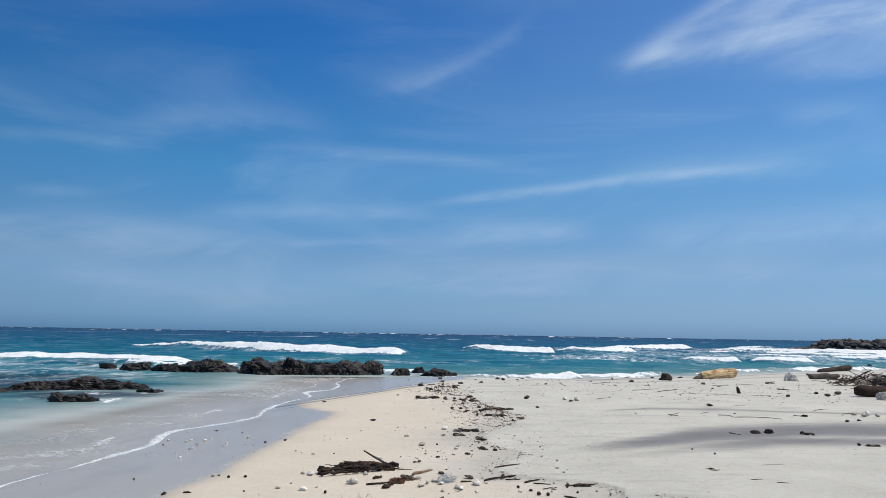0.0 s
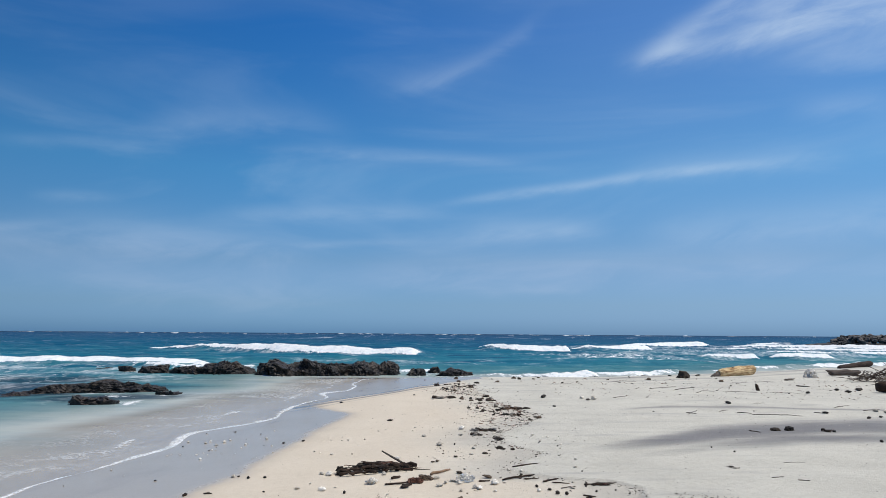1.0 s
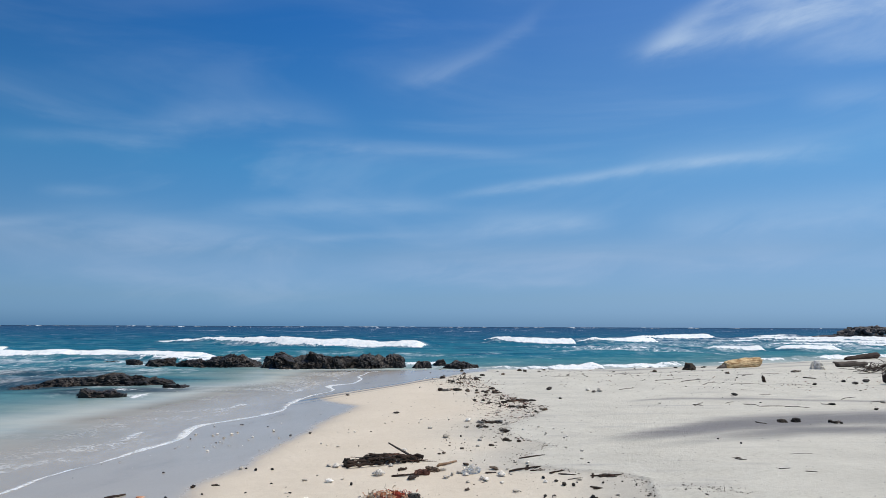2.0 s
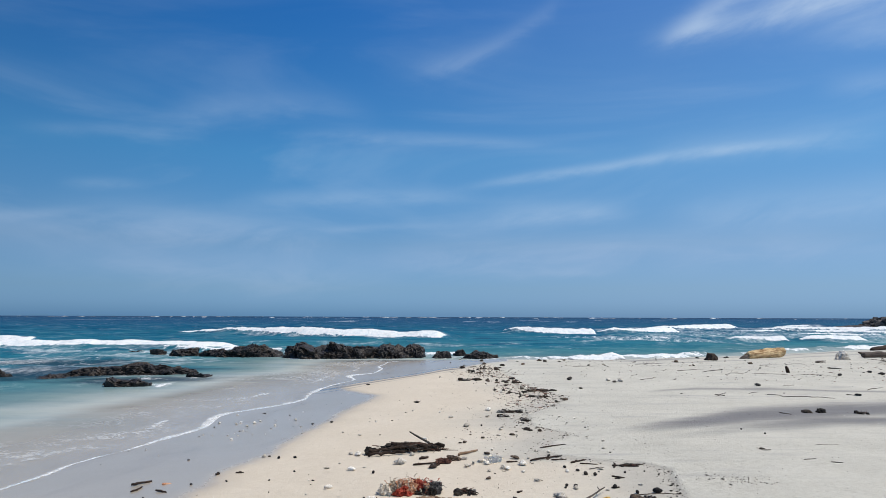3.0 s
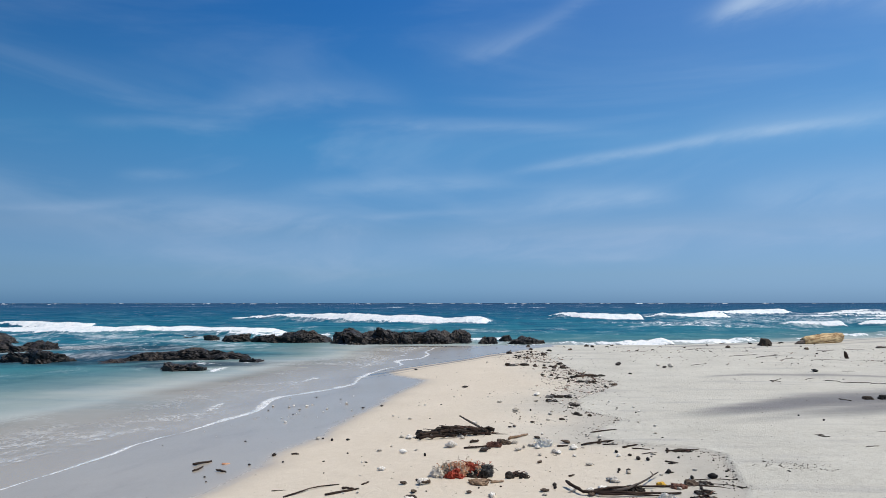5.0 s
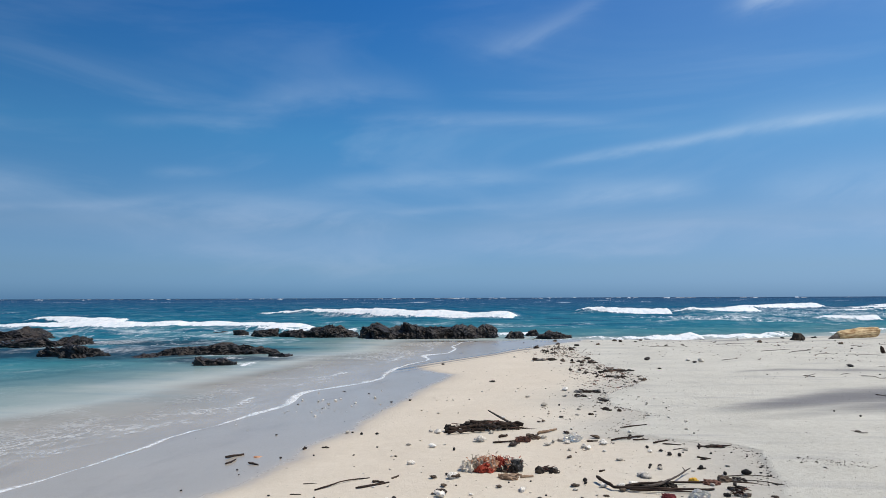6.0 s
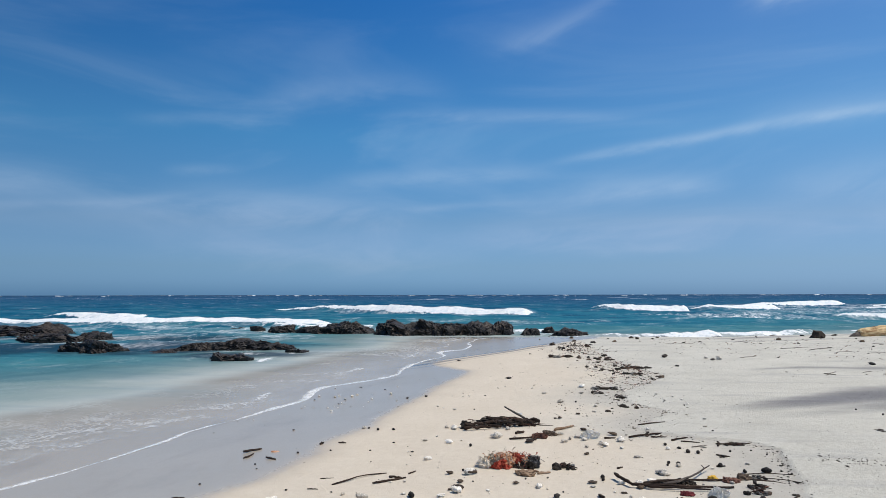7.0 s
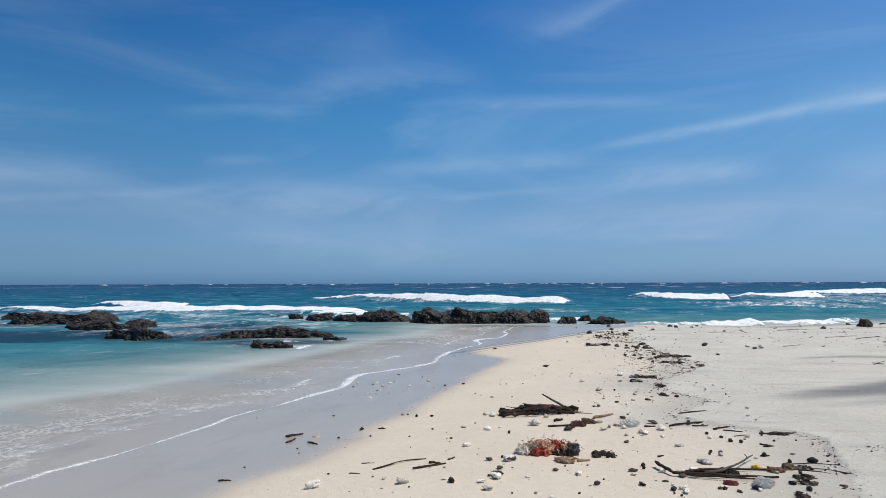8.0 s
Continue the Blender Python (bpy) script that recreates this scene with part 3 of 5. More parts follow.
swell = np.exp(1.6 * (np.sin(phase) - 1)) * (0.55 + 0.45 * vnoise(X * 0.07, Y * 0.11, 0, 35))
Z = SEA + deep * (0.30 * swell + 0.07 * vnoise(X * 0.3, Y * 0.7, 0, 31) + 0.05 * vnoise(X * 0.8, Y * 1.9, 0, 32)) * (1 - step(Y, 110, 200)) * (1 - step(np.abs(X), 60, 120))
foam = np.zeros_like(X)
ALL_X, ALL_Y = X, Y
for line, high, run in BREAKERS:
    lx, ly = [p[0] for p in line], [p[1] for p in line]
    near = np.flatnonzero((ALL_X > min(lx) - 14) & (ALL_X < max(lx) + 14) & (ALL_Y > min(ly) - 14) & (ALL_Y < max(ly) + 14))
    X, Y = ALL_X[near], ALL_Y[near]
    best, along, off = np.full_like(X, 1e9), np.zeros_like(X), np.zeros_like(X)
    total = sum(math.dist(a, b) for a, b in zip(line, line[1:]))
    done = 0.0
    for (ax, ay), (bx, by) in zip(line, line[1:]):
        long = math.dist((ax, ay), (bx, by))
        ux, uy = (bx - ax) / long, (by - ay) / long
        u = np.clip((X - ax) * ux + (Y - ay) * uy, 0, long)
        dist = np.hypot(X - ax - u * ux, Y - ay - u * uy)
        side = (Y - ay) * ux - (X - ax) * uy
        closer = dist < best
        best, along, off = np.where(closer, dist, best), np.where(closer, done + u, along), np.where(closer, np.sign(side) * dist, off)
        done += long
    ends = step(along, 0, 0.3 * total) * step(total - along, 0, 0.05 * total)
    run = run * (0.3 + 0.8 * step(along, 0.0, 0.75 * total))
    rough = vnoise(along * 0.23, 0, 0, 41) * 0.5
    off = off + rough + 0.25 * vnoise(X * 0.9, Y * 0.3, 0, 42)
    tall = 0.58 * high * ends * (0.95 + 0.12 * vnoise(along * 0.35, 7.0, 0, 43))
    crest = np.where(off > 0, np.exp(-((off / (2.8 * high + 0.6)) ** 2)), np.exp(-((off / (1.2 * high + 0.25)) ** 2)))
    spill = np.where(off > 0, np.exp(-((off / 0.45) ** 2)), 1 - step(-off, 0.55 * run, run))
    lumps = spill * (0.07 * high if high > 0.35 else 0.06) * fbm(X * 1.9, Y * 1.6, 0, 44, 3, 0.65)
    Z[near] += tall * crest + lumps * ends + 0.12 * high * spill * ends
    foam[near] = np.maximum(foam[near], spill * step(ends, 0.1, 0.5) * ((0.56 if high < 0.35 else 0.74 if high < 0.45 else 1.0) + 0.3 * vnoise(along * 0.45, off * 1.1, 0, 45)))
    foam[near] = np.maximum(foam[near], 0.34 * (1 - step(-off, run, 4.5 * run)) * (off < 0) * ends * (best < 30))
X, Y = ALL_X, ALL_Y
# white water round the far reefs
foam = np.maximum(foam, 0.46 * step(X, -22, -12) * (1 - step(X, 14, 24)) * step(Y, 32, 38) * (1 - step(Y, 66, 74)) * step(vnoise(X * 0.06, Y * 0.12, 0, 53), -0.3, 0.3))
foam = np.maximum(foam, 0.4 * step(X, 8, 20) * (1 - step(Y, 95, 125)) * step(Y, 46, 58))
foam = np.maximum(foam, 0.36 * (1 - step(X, -13, -7)) * step(Y, 17, 22) * (1 - step(Y, 33, 37)))
foam = np.maximum(foam, 0.5 * np.exp(-(((X + 8.8) / 3.4) ** 2) - ((Y - 18.8 - 0.25 * (X + 8.8)) / 2.6) ** 2) * (0.75 + 0.5 * vnoise(X * 0.7, Y * 0.35, 0, 54)))
caps = vnoise(X * 0.06, Y * 0.02, 0, 51) * vnoise(X * 0.21, Y * 0.05, 0, 52)
foam = np.maximum(foam, 0.55 * step(Y, 140, 260) * step(caps, 0.30, 0.45))
for rx, ry, rz, rw, rd, rh, rs, rt in ROCKS:
    ring = np.hypot((X - rx) / (0.62 * rw + 0.5), (Y - ry) / (0.5 * rd + 0.7))
    foam = np.maximum(foam, 0.6 * np.exp(-(ring**4)) * (0.55 + 0.6 * vnoise(X * 0.5, Y * 0.5, 0, rs + 80)))
reef = np.zeros_like(X)
for cx, cy, wide, deep_, seed in ((-13.6, 19.8, 2.4, 2.2, 1), (-18.5, 18.6, 4.5, 1.5, 2), (-17.5, 24.0, 5.0, 2.2, 3), (-11.5, 21.2, 2.2, 0.8, 4), (-23, 22.6, 5.0, 2.0, 5), (-9.9, 18.2, 1.8, 0.9, 6)):
    reef = np.maximum(reef, np.exp(-(((X - cx) / wide) ** 2) - ((Y - cy - 0.2 * (X - cx)) / deep_) ** 2) * (1.0 + 0.5 * vnoise(X * 0.9, Y * 1.4, 0, 90 + seed)))
keep = depth > -0.05
quads = quads[keep[quads].any(1)]
used = np.unique(quads)
index = np.zeros(len(X), int)
index[used] = np.arange(len(used))
sea = new("sea", mesh_of("sea", np.stack([X, Y, Z], -1)[used], index[quads].tolist(), WATER, attrs={"depth": depth[used], "foam": foam[used], "reef": reef[used]}))
tagged(sea, "turquoise to deep blue sea with white breaking waves", "sea", kind="structure")


# ---- lava rocks along the water ----
def sphere(levels):
    bm = bmesh.new()
    bmesh.ops.create_icosphere(bm, subdivisions=levels, radius=1.0)
    v = np.array([p.co[:] for p in bm.verts])
    f = [[q.index for q in g.verts] for g in bm.faces]
    bm.free()
    return v, f


BALLS = {k: sphere(k) for k in (2, 3, 4, 5, 6)}


def crag(wide, deep, high, seed, levels=5, rough=1.0):
    """A jagged lump, its foot at z = 0 and sunk a little below."""
    v, f = BALLS[levels]
    rng = np.random.RandomState(seed)
    cuts = rng.normal(size=(26, 3))
    cuts /= np.linalg.norm(cuts, axis=1)[:, None]
    reach = rng.uniform(0.64, 0.98, 26)
    r = np.min(np.where(v @ cuts.T > 0.15, reach / np.maximum(v @ cuts.T, 0.15), 9.0), axis=1).clip(0.55, 1.15)
    v = np.sign(v) * np.abs(v) ** 0.85 * (r / 0.92)[:, None]
    p = v * (0.5 * wide, 0.5 * deep, 0.88 * high)
    size = min(wide, deep, 2.4 * high)
    q = p / size
    knobs = fbm(q[:, 0] * 1.7, q[:, 1] * 1.7, q[:, 2] * 1.5, seed, 3, 0.55)
    sharp = fbm(q[:, 0] * 4.2, q[:, 1] * 4.2, q[:, 2] * 4.2, seed + 9, 4, 0.62, True)
    n = v / np.linalg.norm(v, axis=1)[:, None]
    p = p + n * ((0.10 * knobs + 0.085 * sharp) * size * rough)[:, None]
    p[:, 2] += high * 0.16 * vnoise(p[:, 0] * 1.6 / size, p[:, 1] * 1.6 / size, 0, seed + 3)
    p[:, 2] = np.where(p[:, 2] > 0.7 * high, 0.7 * high + 0.65 * (p[:, 2] - 0.7 * high), p[:, 2])
    p[:, 2] = np.where(p[:, 2] < -0.25 * high, -0.25 * high, p[:, 2])
    return p, f


def cells(p, seed):
    """Distance to the borders of random cells, and a random value for each cell."""
    base = np.floor(p)
    first, second, mark = np.full(len(p), 9.0), np.full(len(p), 9.0), np.zeros(len(p))
    for dx, dy, dz in itertools.product((-1, 0, 1), repeat=3):
        c = base + (dx, dy, dz)
        at = [hashed(c[:, 0], c[:, 1], c[:, 2], seed + m) for m in range(3)]
        d = np.sqrt(sum((c[:, m] + 0.5 + 0.45 * at[m] - p[:, m]) ** 2 for m in range(3)))
        hit = d < first
        second = np.where(hit, first, np.minimum(second, d))
        mark = np.where(hit, hashed(c[:, 0], c[:, 1], c[:, 2], seed + 3), mark)
        first = np.where(hit, d, first)
    return second - first, mark


def clinker(wide, deep, high, seed, levels):
    """Cracked, knobby lava, as wide and as high as asked: a cut lump broken into blocks that stand proud of one another."""
    p, f = crag(wide, deep, high, seed, levels, 0.8)
    n = p / (0.5 * wide, 0.5 * deep, high) / (0.5 * wide, 0.5 * deep, high)
    n = n / np.maximum(np.linalg.norm(n, axis=1), 1e-4)[:, None]
    bend = np.stack([fbm(p[:, 0] * 2.2, p[:, 1] * 2.2, p[:, 2] * 2.2, seed + m, 3) for m in (51, 61, 71)], 1)
    q = p + 0.12 * bend
    gap, mark = cells(q * (1.7, 1.7, 1.0) + seed, seed)
    gap2, mark2 = cells(q * (3.6, 3.6, 2.8) + seed, seed + 20)
    fret = fbm(q[:, 0] * 6.5, q[:, 1] * 6.5, q[:, 2] * 6.5, seed + 31, 3, 0.6, True)
    out = 0.075 * mark - 0.055 * np.exp(-gap / 0.08) + 0.05 * mark2 - 0.035 * np.exp(-gap2 / 0.10) + 0.022 * fret
    p = p + n * (out * min(1.0, 1.5 * high))[:, None]
    p[:, 2] *= 1 + 0.38 * vnoise(p[:, 0] * 1.15 + seed, p[:, 1] * 1.3, 0, seed + 41) + 0.16 * vnoise(p[:, 0] * 3.1, p[:, 1] * 3.1, 0, seed + 42)
    p[:, 2] = np.where(p[:, 2] > 0, high * (np.maximum(p[:, 2], 0) / p[:, 2].max()) ** 0.72, p[:, 2])
    above = p[:, 2] > 0.45 * high
    p[:, 0] = (p[:, 0] - 0.5 * (p[above, 0].max() + p[above, 0].min())) * wide / (p[above, 0].max() - p[above, 0].min())
    p[:, 2] = np.where(p[:, 2] > 0, p[:, 2] * high / p[:, 2].max(), p[:, 2])
    return p, f


def lava_rock(x, y, z, wide, deep, high, seed, turn=0.0, label=""):
    p, f = clinker(wide, deep, high, seed, 6 if wide > 1.7 else 5)
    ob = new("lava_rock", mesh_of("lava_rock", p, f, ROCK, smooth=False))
    ob.matrix_world = pose(x, y, z, 0, 0, turn)
    return tagged(ob, label or "jagged black lava rock at the water's edge", "rock", "rocks in the shallows")


for row in ROCKS:
    lava_rock(*row, label="low black lava rock awash in the shallow water" if row[1] < 24 else "jagged black lava rock in a row along the shore")


# ---- breakwater of boulders ----
def breakwater():
    rng = random.Random(7)
    base = new("breakwater")
    base.matrix_world = pose(60.4, 109.4, SEA - 0.02)
    tagged(base, "low breakwater of heaped dark grey boulders in the sea", "breakwater", kind="structure")
    shapes = []
    for s in range(6):
        p, f = crag(1.0, 1.0, 0.55, 60 + s, 3, 0.6)
        shapes.append(mesh_of("boulder", p, f, BOULDER, smooth=False))
    along = Vector((34.0, -8.0, 0)).normalized()
    across = Vector((along.y, -along.x, 0))
    core, f = crag(46, 7.0, 2.2, 71, 4, 0.3)
    ob = part("core", mesh_of("core", core, f, BOULDER, smooth=False), base)
    ob.matrix_basis = pose(22 * along.x, 22 * along.y, -0.6, 0, 0, math.degrees(math.atan2(along.y, along.x)))
    for k in range(290):
        u = rng.uniform(-1.5, 46) if k > 235 else rng.uniform(-1.5, 12)
        v = rng.uniform(-3.8, 2.5)
        top = 2.15 * float(step(u, -2.4, 2.4))
        z = top * (1 - (abs(v) / 4.3) ** 1.6) - 0.35
        ob = part("boulder", shapes[k % 6], base)
        c = along * u + across * v
        s = rng.uniform(0.5, 1.0)
        ob.matrix_basis = Matrix.LocRotScale((c.x, c.y, z), Euler((rng.uniform(-0.5, 0.5), rng.uniform(-0.5, 0.5), rng.uniform(0, 6.3))), (s * rng.uniform(0.9, 1.4), s, s * rng.uniform(0.7, 1.0)))


breakwater()


# ---- materials of what the sea has washed up ----
def mottled(name, a, b, rough=0.85, scale=40.0, relief=0.6, **more):
    m, n, out = material(name)
    pos = n.node("ShaderNodeTexCoord").outputs["Object"]
    rnd = n.node("ShaderNodeObjectInfo").outputs["Random"]
    v = n.noise(pos, scale, 5.0, 0.65)
    col = n.mix(n.ramp(n.math("ADD", v, n.math("MULTIPLY_ADD", rnd, 0.4, -0.2)), 0.3, 0.7), a, b)
    surface(n, out, col, rough, n.bump(v, relief, 0.02), **{"Specular IOR Level": 0.3, **more})
    return m


CORAL = mottled("bleached_coral", (0.46, 0.405, 0.33), (0.90, 0.84, 0.75), scale=7.0)
PUMICE = mottled("dark_pebble", (0.010, 0.009, 0.009), (0.055, 0.045, 0.038), scale=5.0)
HUSK = mottled("brown_husk", (0.030, 0.020, 0.015), (0.14, 0.098, 0.068), scale=6.0)
TAN = mottled("tan_bark", (0.20, 0.125, 0.075), (0.40, 0.285, 0.19), scale=12.0)
RED_ROPE = mottled("red_rope", (0.09, 0.012, 0.010), (0.40, 0.065, 0.035), scale=55.0)
ORANGE_ROPE = mottled("orange_rope", (0.42, 0.15, 0.07), (0.80, 0.50, 0.30), scale=45.0)
WHITE_ROPE = mottled("faded_rope", (0.33, 0.27, 0.20), (0.78, 0.68, 0.55), scale=45.0)
GREY_ROPE = mottled("grey_rope", (0.045, 0.042, 0.04), (0.24, 0.22, 0.195), scale=30.0)
DARK_RED = mottled("dark_red_plastic", (0.08, 0.010, 0.012), (0.24, 0.035, 0.035), scale=20.0)
RED_BARK = mottled("reddish_bark", (0.045, 0.018, 0.013), (0.17, 0.080, 0.055), scale=14.0)
YELLOW_RAG = mottled("yellow_scrap", (0.60, 0.33, 0.03), (0.78, 0.50, 0.10), scale=30.0)
GREEN_RAG = mottled("green_scrap", (0.03, 0.22, 0.12), (0.06, 0.34, 0.20), scale=20.0)
WEED = mottled("dried_seaweed", (0.012, 0.010, 0.008), (0.060, 0.045, 0.032), scale=25.0)
PLASTIC = mottled("crumpled_clear_plastic", (0.80, 0.79, 0.77), (0.92, 0.91, 0.89), rough=0.3, scale=18.0, relief=0.8, **{"Transmission Weight": 0.88, "IOR": 1.25, "Specular IOR Level": 0.5})


# ---- small shape makers ----
def tube(points, radii, sides=7, seed=0, lumpy=0.15):
    """A closed, slightly uneven rod along points."""
    pts = [Vector(p) for p in points]
    verts, faces = [], []
    rng = random.Random(seed)
    for k, p in enumerate(pts):
        d = (pts[min(k + 1, len(pts) - 1)] - pts[max(k - 1, 0)]).normalized()
        side = d.cross(Vector((0, 0, 1)) if abs(d.z) < 0.9 else Vector((1, 0, 0))).normalized()
        up = side.cross(d)
        for s in range(sides):
            a = 2 * math.pi * s / sides
            r = radii[k] * (1 + lumpy * rng.uniform(-1, 1))
            verts.append(p + side * (math.cos(a) * r) + up * (math.sin(a) * r))
    for k in range(len(pts) - 1):
        for s in range(sides):
            t = (s + 1) % sides
            faces.append([k * sides + s, k * sides + t, (k + 1) * sides + t, (k + 1) * sides + s])
    faces.append(list(range(sides))[::-1])
    faces.append([(len(pts) - 1) * sides + s for s in range(sides)])
    return np.array([v[:] for v in verts]), faces


def bent(length, thick, seed, bow=0.08, steps=7):
    """Points and radii of a crooked twig along x, centred on the origin."""
    rng = random.Random(seed)
    a, b, c = rng.uniform(-bow, bow), rng.uniform(-bow, bow), rng.uniform(0, 6)
    pts, rad = [], []
    for k in range(steps):
        u = k / (steps - 1)
        y = length * (a * math.sin(math.pi * u) + 0.45 * b * math.sin(7 * u + c)) + thick * rng.uniform(-0.35, 0.35)
        z = length * 0.25 * abs(b) * math.sin(math.pi * u)
        pts.append(((u - 0.5) * length, y, z))
        rad.append(0.4 * thick * (1.0 - 0.35 * u) * (0.8 if k in (0, steps - 1) else 1.0) * rng.uniform(0.85, 1.15))
    return pts, rad


def on_sand(x, y):
    return float(ground_z(x, y))


def twig(name, x0, y0, x1, y1, thick, mat, seed, label, category="driftwood", group="", bow=0.06, rise=0.0):
    """A loose stick lying on the sand from one end to the other."""
    long, turn = math.dist((x0, y0), (x1, y1)), math.degrees(math.atan2(y1 - y0, x1 - x0))
    x, y = (x0 + x1) / 2, (y0 + y1) / 2
    pts, rad = bent(long, thick, seed, bow)
    v, f = tube(pts, rad, 7, seed)
    ob = new(name, mesh_of(name, v, f, mat))
    ob.matrix_world = pose(x, y, on_sand(x, y) + 0.35 * thick + rise, 0, -math.degrees(math.atan2(rise, max(long, 0.05))), turn)
    return tagged(ob, label, category, group)


def lump_mesh(name, seed, mat, flat=0.6, rough=0.55, levels=3, smooth=True):
    v, f = BALLS[levels]
    n = 1 + 0.22 * rough * fbm(v[:, 0] * 1.1, v[:, 1] * 1.1, v[:, 2] * 1.1, seed, 2) + 0.10 * rough * fbm(v[:, 0] * 3.4, v[:, 1] * 3.4, v[:, 2] * 3.4, seed + 7, 2)
    rng = np.random.RandomState(seed)
    p = v * n[:, None] * (0.5, 0.36 * rng.uniform(0.8, 1.2), 0.55 * flat)
    p[:, 2] += 0.3 * flat
    return mesh_of(name, p, f, mat, smooth=smooth)


SHAPES = {
    "coral_stone": [lump_mesh("coral_stone", 200 + k, CORAL, 0.38 + 0.08 * (k % 3), 2.0) for k in range(5)],
    "dark_pebble": [lump_mesh("dark_pebble", 220 + k, PUMICE, 0.55 + 0.08 * (k % 3), 1.3) for k in range(5)],
    "coconut_husk": [lump_mesh("coconut_husk", 240 + k, HUSK, 0.3, 1.6) for k in range(4)],
}
WORDS = {
    "coral_stone": ("bleached white coral stone lying on the sand", "coral", "coral stones on the sand"),
    "dark_pebble": ("dark rounded lava pebble lying on the sand", "pebble", "pebbles on the sand"),
    "coconut_husk": ("flat brown piece of husk on the sand", "husk", "husk pieces on the sand"),
}


def scatter(kind, rows, seed, label=""):
    rng = random.Random(seed)
    words = WORDS[kind]
    for k, (x, y, wide) in enumerate(rows):
        ob = new(kind, SHAPES[kind][rng.randrange(len(SHAPES[kind]))])
        s = wide * (0.82 if kind == "dark_pebble" else 0.95)
        ob.matrix_world = Matrix.LocRotScale((x, y, on_sand(x, y) + 0.1 * s), Euler((rng.uniform(-0.15, 0.15), rng.uniform(-0.15, 0.15), rng.uniform(0, 6.28))), (s, s * rng.uniform(0.85, 1.1), s * rng.uniform(0.8, 1.25) * (0.62 if kind == "dark_pebble" and y > 10 else 1.0)))
        tagged(ob, label or words[0], words[1], words[2])


# ---- logs and large driftwood at the back of the beach ----
def log_thing(name, a, b, r0, r1, mat, seed, label, stub=None):
    """A weathered trunk from a to b (its axis), with ring-cracked ends and a splintered stub."""
    a, b = Vector(a), Vector(b)
    long = (b - a).length
    top = new(name)
    top.matrix_world = Matrix.Translation((a + b) / 2) @ (b - a).to_track_quat("X", "Z").to_matrix().to_4x4()
    tagged(top, label, "log")
    n = 30
    pts = [((k / (n - 1) - 0.5) * long, 0.05 * r0 * math.sin(0.7 * k + seed), 0.04 * r0 * math.sin(0.5 * k)) for k in range(n)]
    rad = [(r0 + (r1 - r0) * k / (n - 1)) * (0.8 if k in (0, n - 1) else 0.95 if k in (1, n - 2) else 1.0) for k in range(n)]
    v, f = tube(pts, rad, 22, seed, 0.03)
    v[:, 1:] *= 1 + 0.22 * (1 - (2 * v[:, :1] / long) ** 2) - 0.12 + 0.17 * fbm(v[:, :1] * 1.6, np.arctan2(v[:, 1:2], v[:, 2:3]) * 3.0, 0, seed, 3) + 0.05 * vnoise(v[:, :1] * 3.0, v[:, 1:2] * 6, v[:, 2:3] * 6, seed)
    part("trunk", mesh_of("trunk", v, f, mat), top)
    if stub:
        for k, (x, y, z, dx, dy, dz, r) in enumerate(stub):
            v, f = tube([(x, y, z), (x + dx * 0.5, y + dy * 0.5, z + dz * 0.4), (x + dx, y + dy, z + dz)], [r, 0.8 * r, 0.25 * r], 9, seed + k, 0.2)
            part("broken_stub", mesh_of("broken_stub", v, f, GREY_WOOD if mat is DRY_WOOD else mat), top, "grey splintered end")
    return top


z0 = on_sand(10.2, 26)
log_thing("driftwood_log", (9.62, 25.75, z0 + 0.12), (11.6, 27.3, z0 + 0.17), 0.15, 0.205, DRY_WOOD, 3, "yellow bleached driftwood log lying on the sand",
          [(-1.1, 0.0, -0.04, -0.6, 0.05, -0.08, 0.11), (0.2, 0.03, 0.12, -0.6, -0.05, 0.06, 0.06), (-0.4, -0.05, 0.11, 0.8, 0.02, 0.06, 0.07)])
log_thing("driftwood_log", (18.2, 33.0, 0.06), (21.4, 35.7, 0.18), 0.11, 0.15, DARK_WOOD, 5, "dark grey driftwood log near the water")
log_thing("driftwood_log", (14.5, 27.0, 0.12), (16.0, 27.6, 0.14), 0.12, 0.09, GREY_WOOD, 6, "dark weathered log half buried in the sand", [(-0.7, 0, 0.03, -0.25, 0.08, 0.08, 0.07)])


def stump():
    x, y = 7.95, 24.7
    top = new("tree_stump")
    top.matrix_world = pose(x, y, on_sand(x, y))
    tagged(top, "small rounded dark brown tree stump on the sand", "stump")
    p, f = crag(0.42, 0.40, 0.30, 301, 4, 0.35)
    p[:, :2] *= (1 - 0.35 * np.clip(p[:, 2:] / 0.45, 0, 1) ** 2)
    p[:, 2] += 0.02
    part("stump_body", mesh_of("stump_body", p, f, WEED, smooth=False), top)
    for k in range(5):
        a = 1.2 * k + 0.3
        v, f = tube([(0.1 * math.cos(a), 0.1 * math.sin(a), 0.08), (0.2 * math.cos(a), 0.2 * math.sin(a), 0.04), (0.27 * math.cos(a), 0.27 * math.sin(a), -0.02)], [0.05, 0.035, 0.015], 7, k)
        part("root", mesh_of("root", v, f, DARK_WOOD), top)


stump()


def white_block():
    p, f = crag(0.46, 0.38, 0.33, 311, 4, 0.9)
    ob = new("coral_block", mesh_of("coral_block", p, f, CORAL, smooth=False))
    ob.matrix_world = pose(12.95, 25.5, on_sand(12.95, 25.5), 0, 0, 20)
    tagged(ob, "large pitted white coral block on the sand", "coral")


white_block()


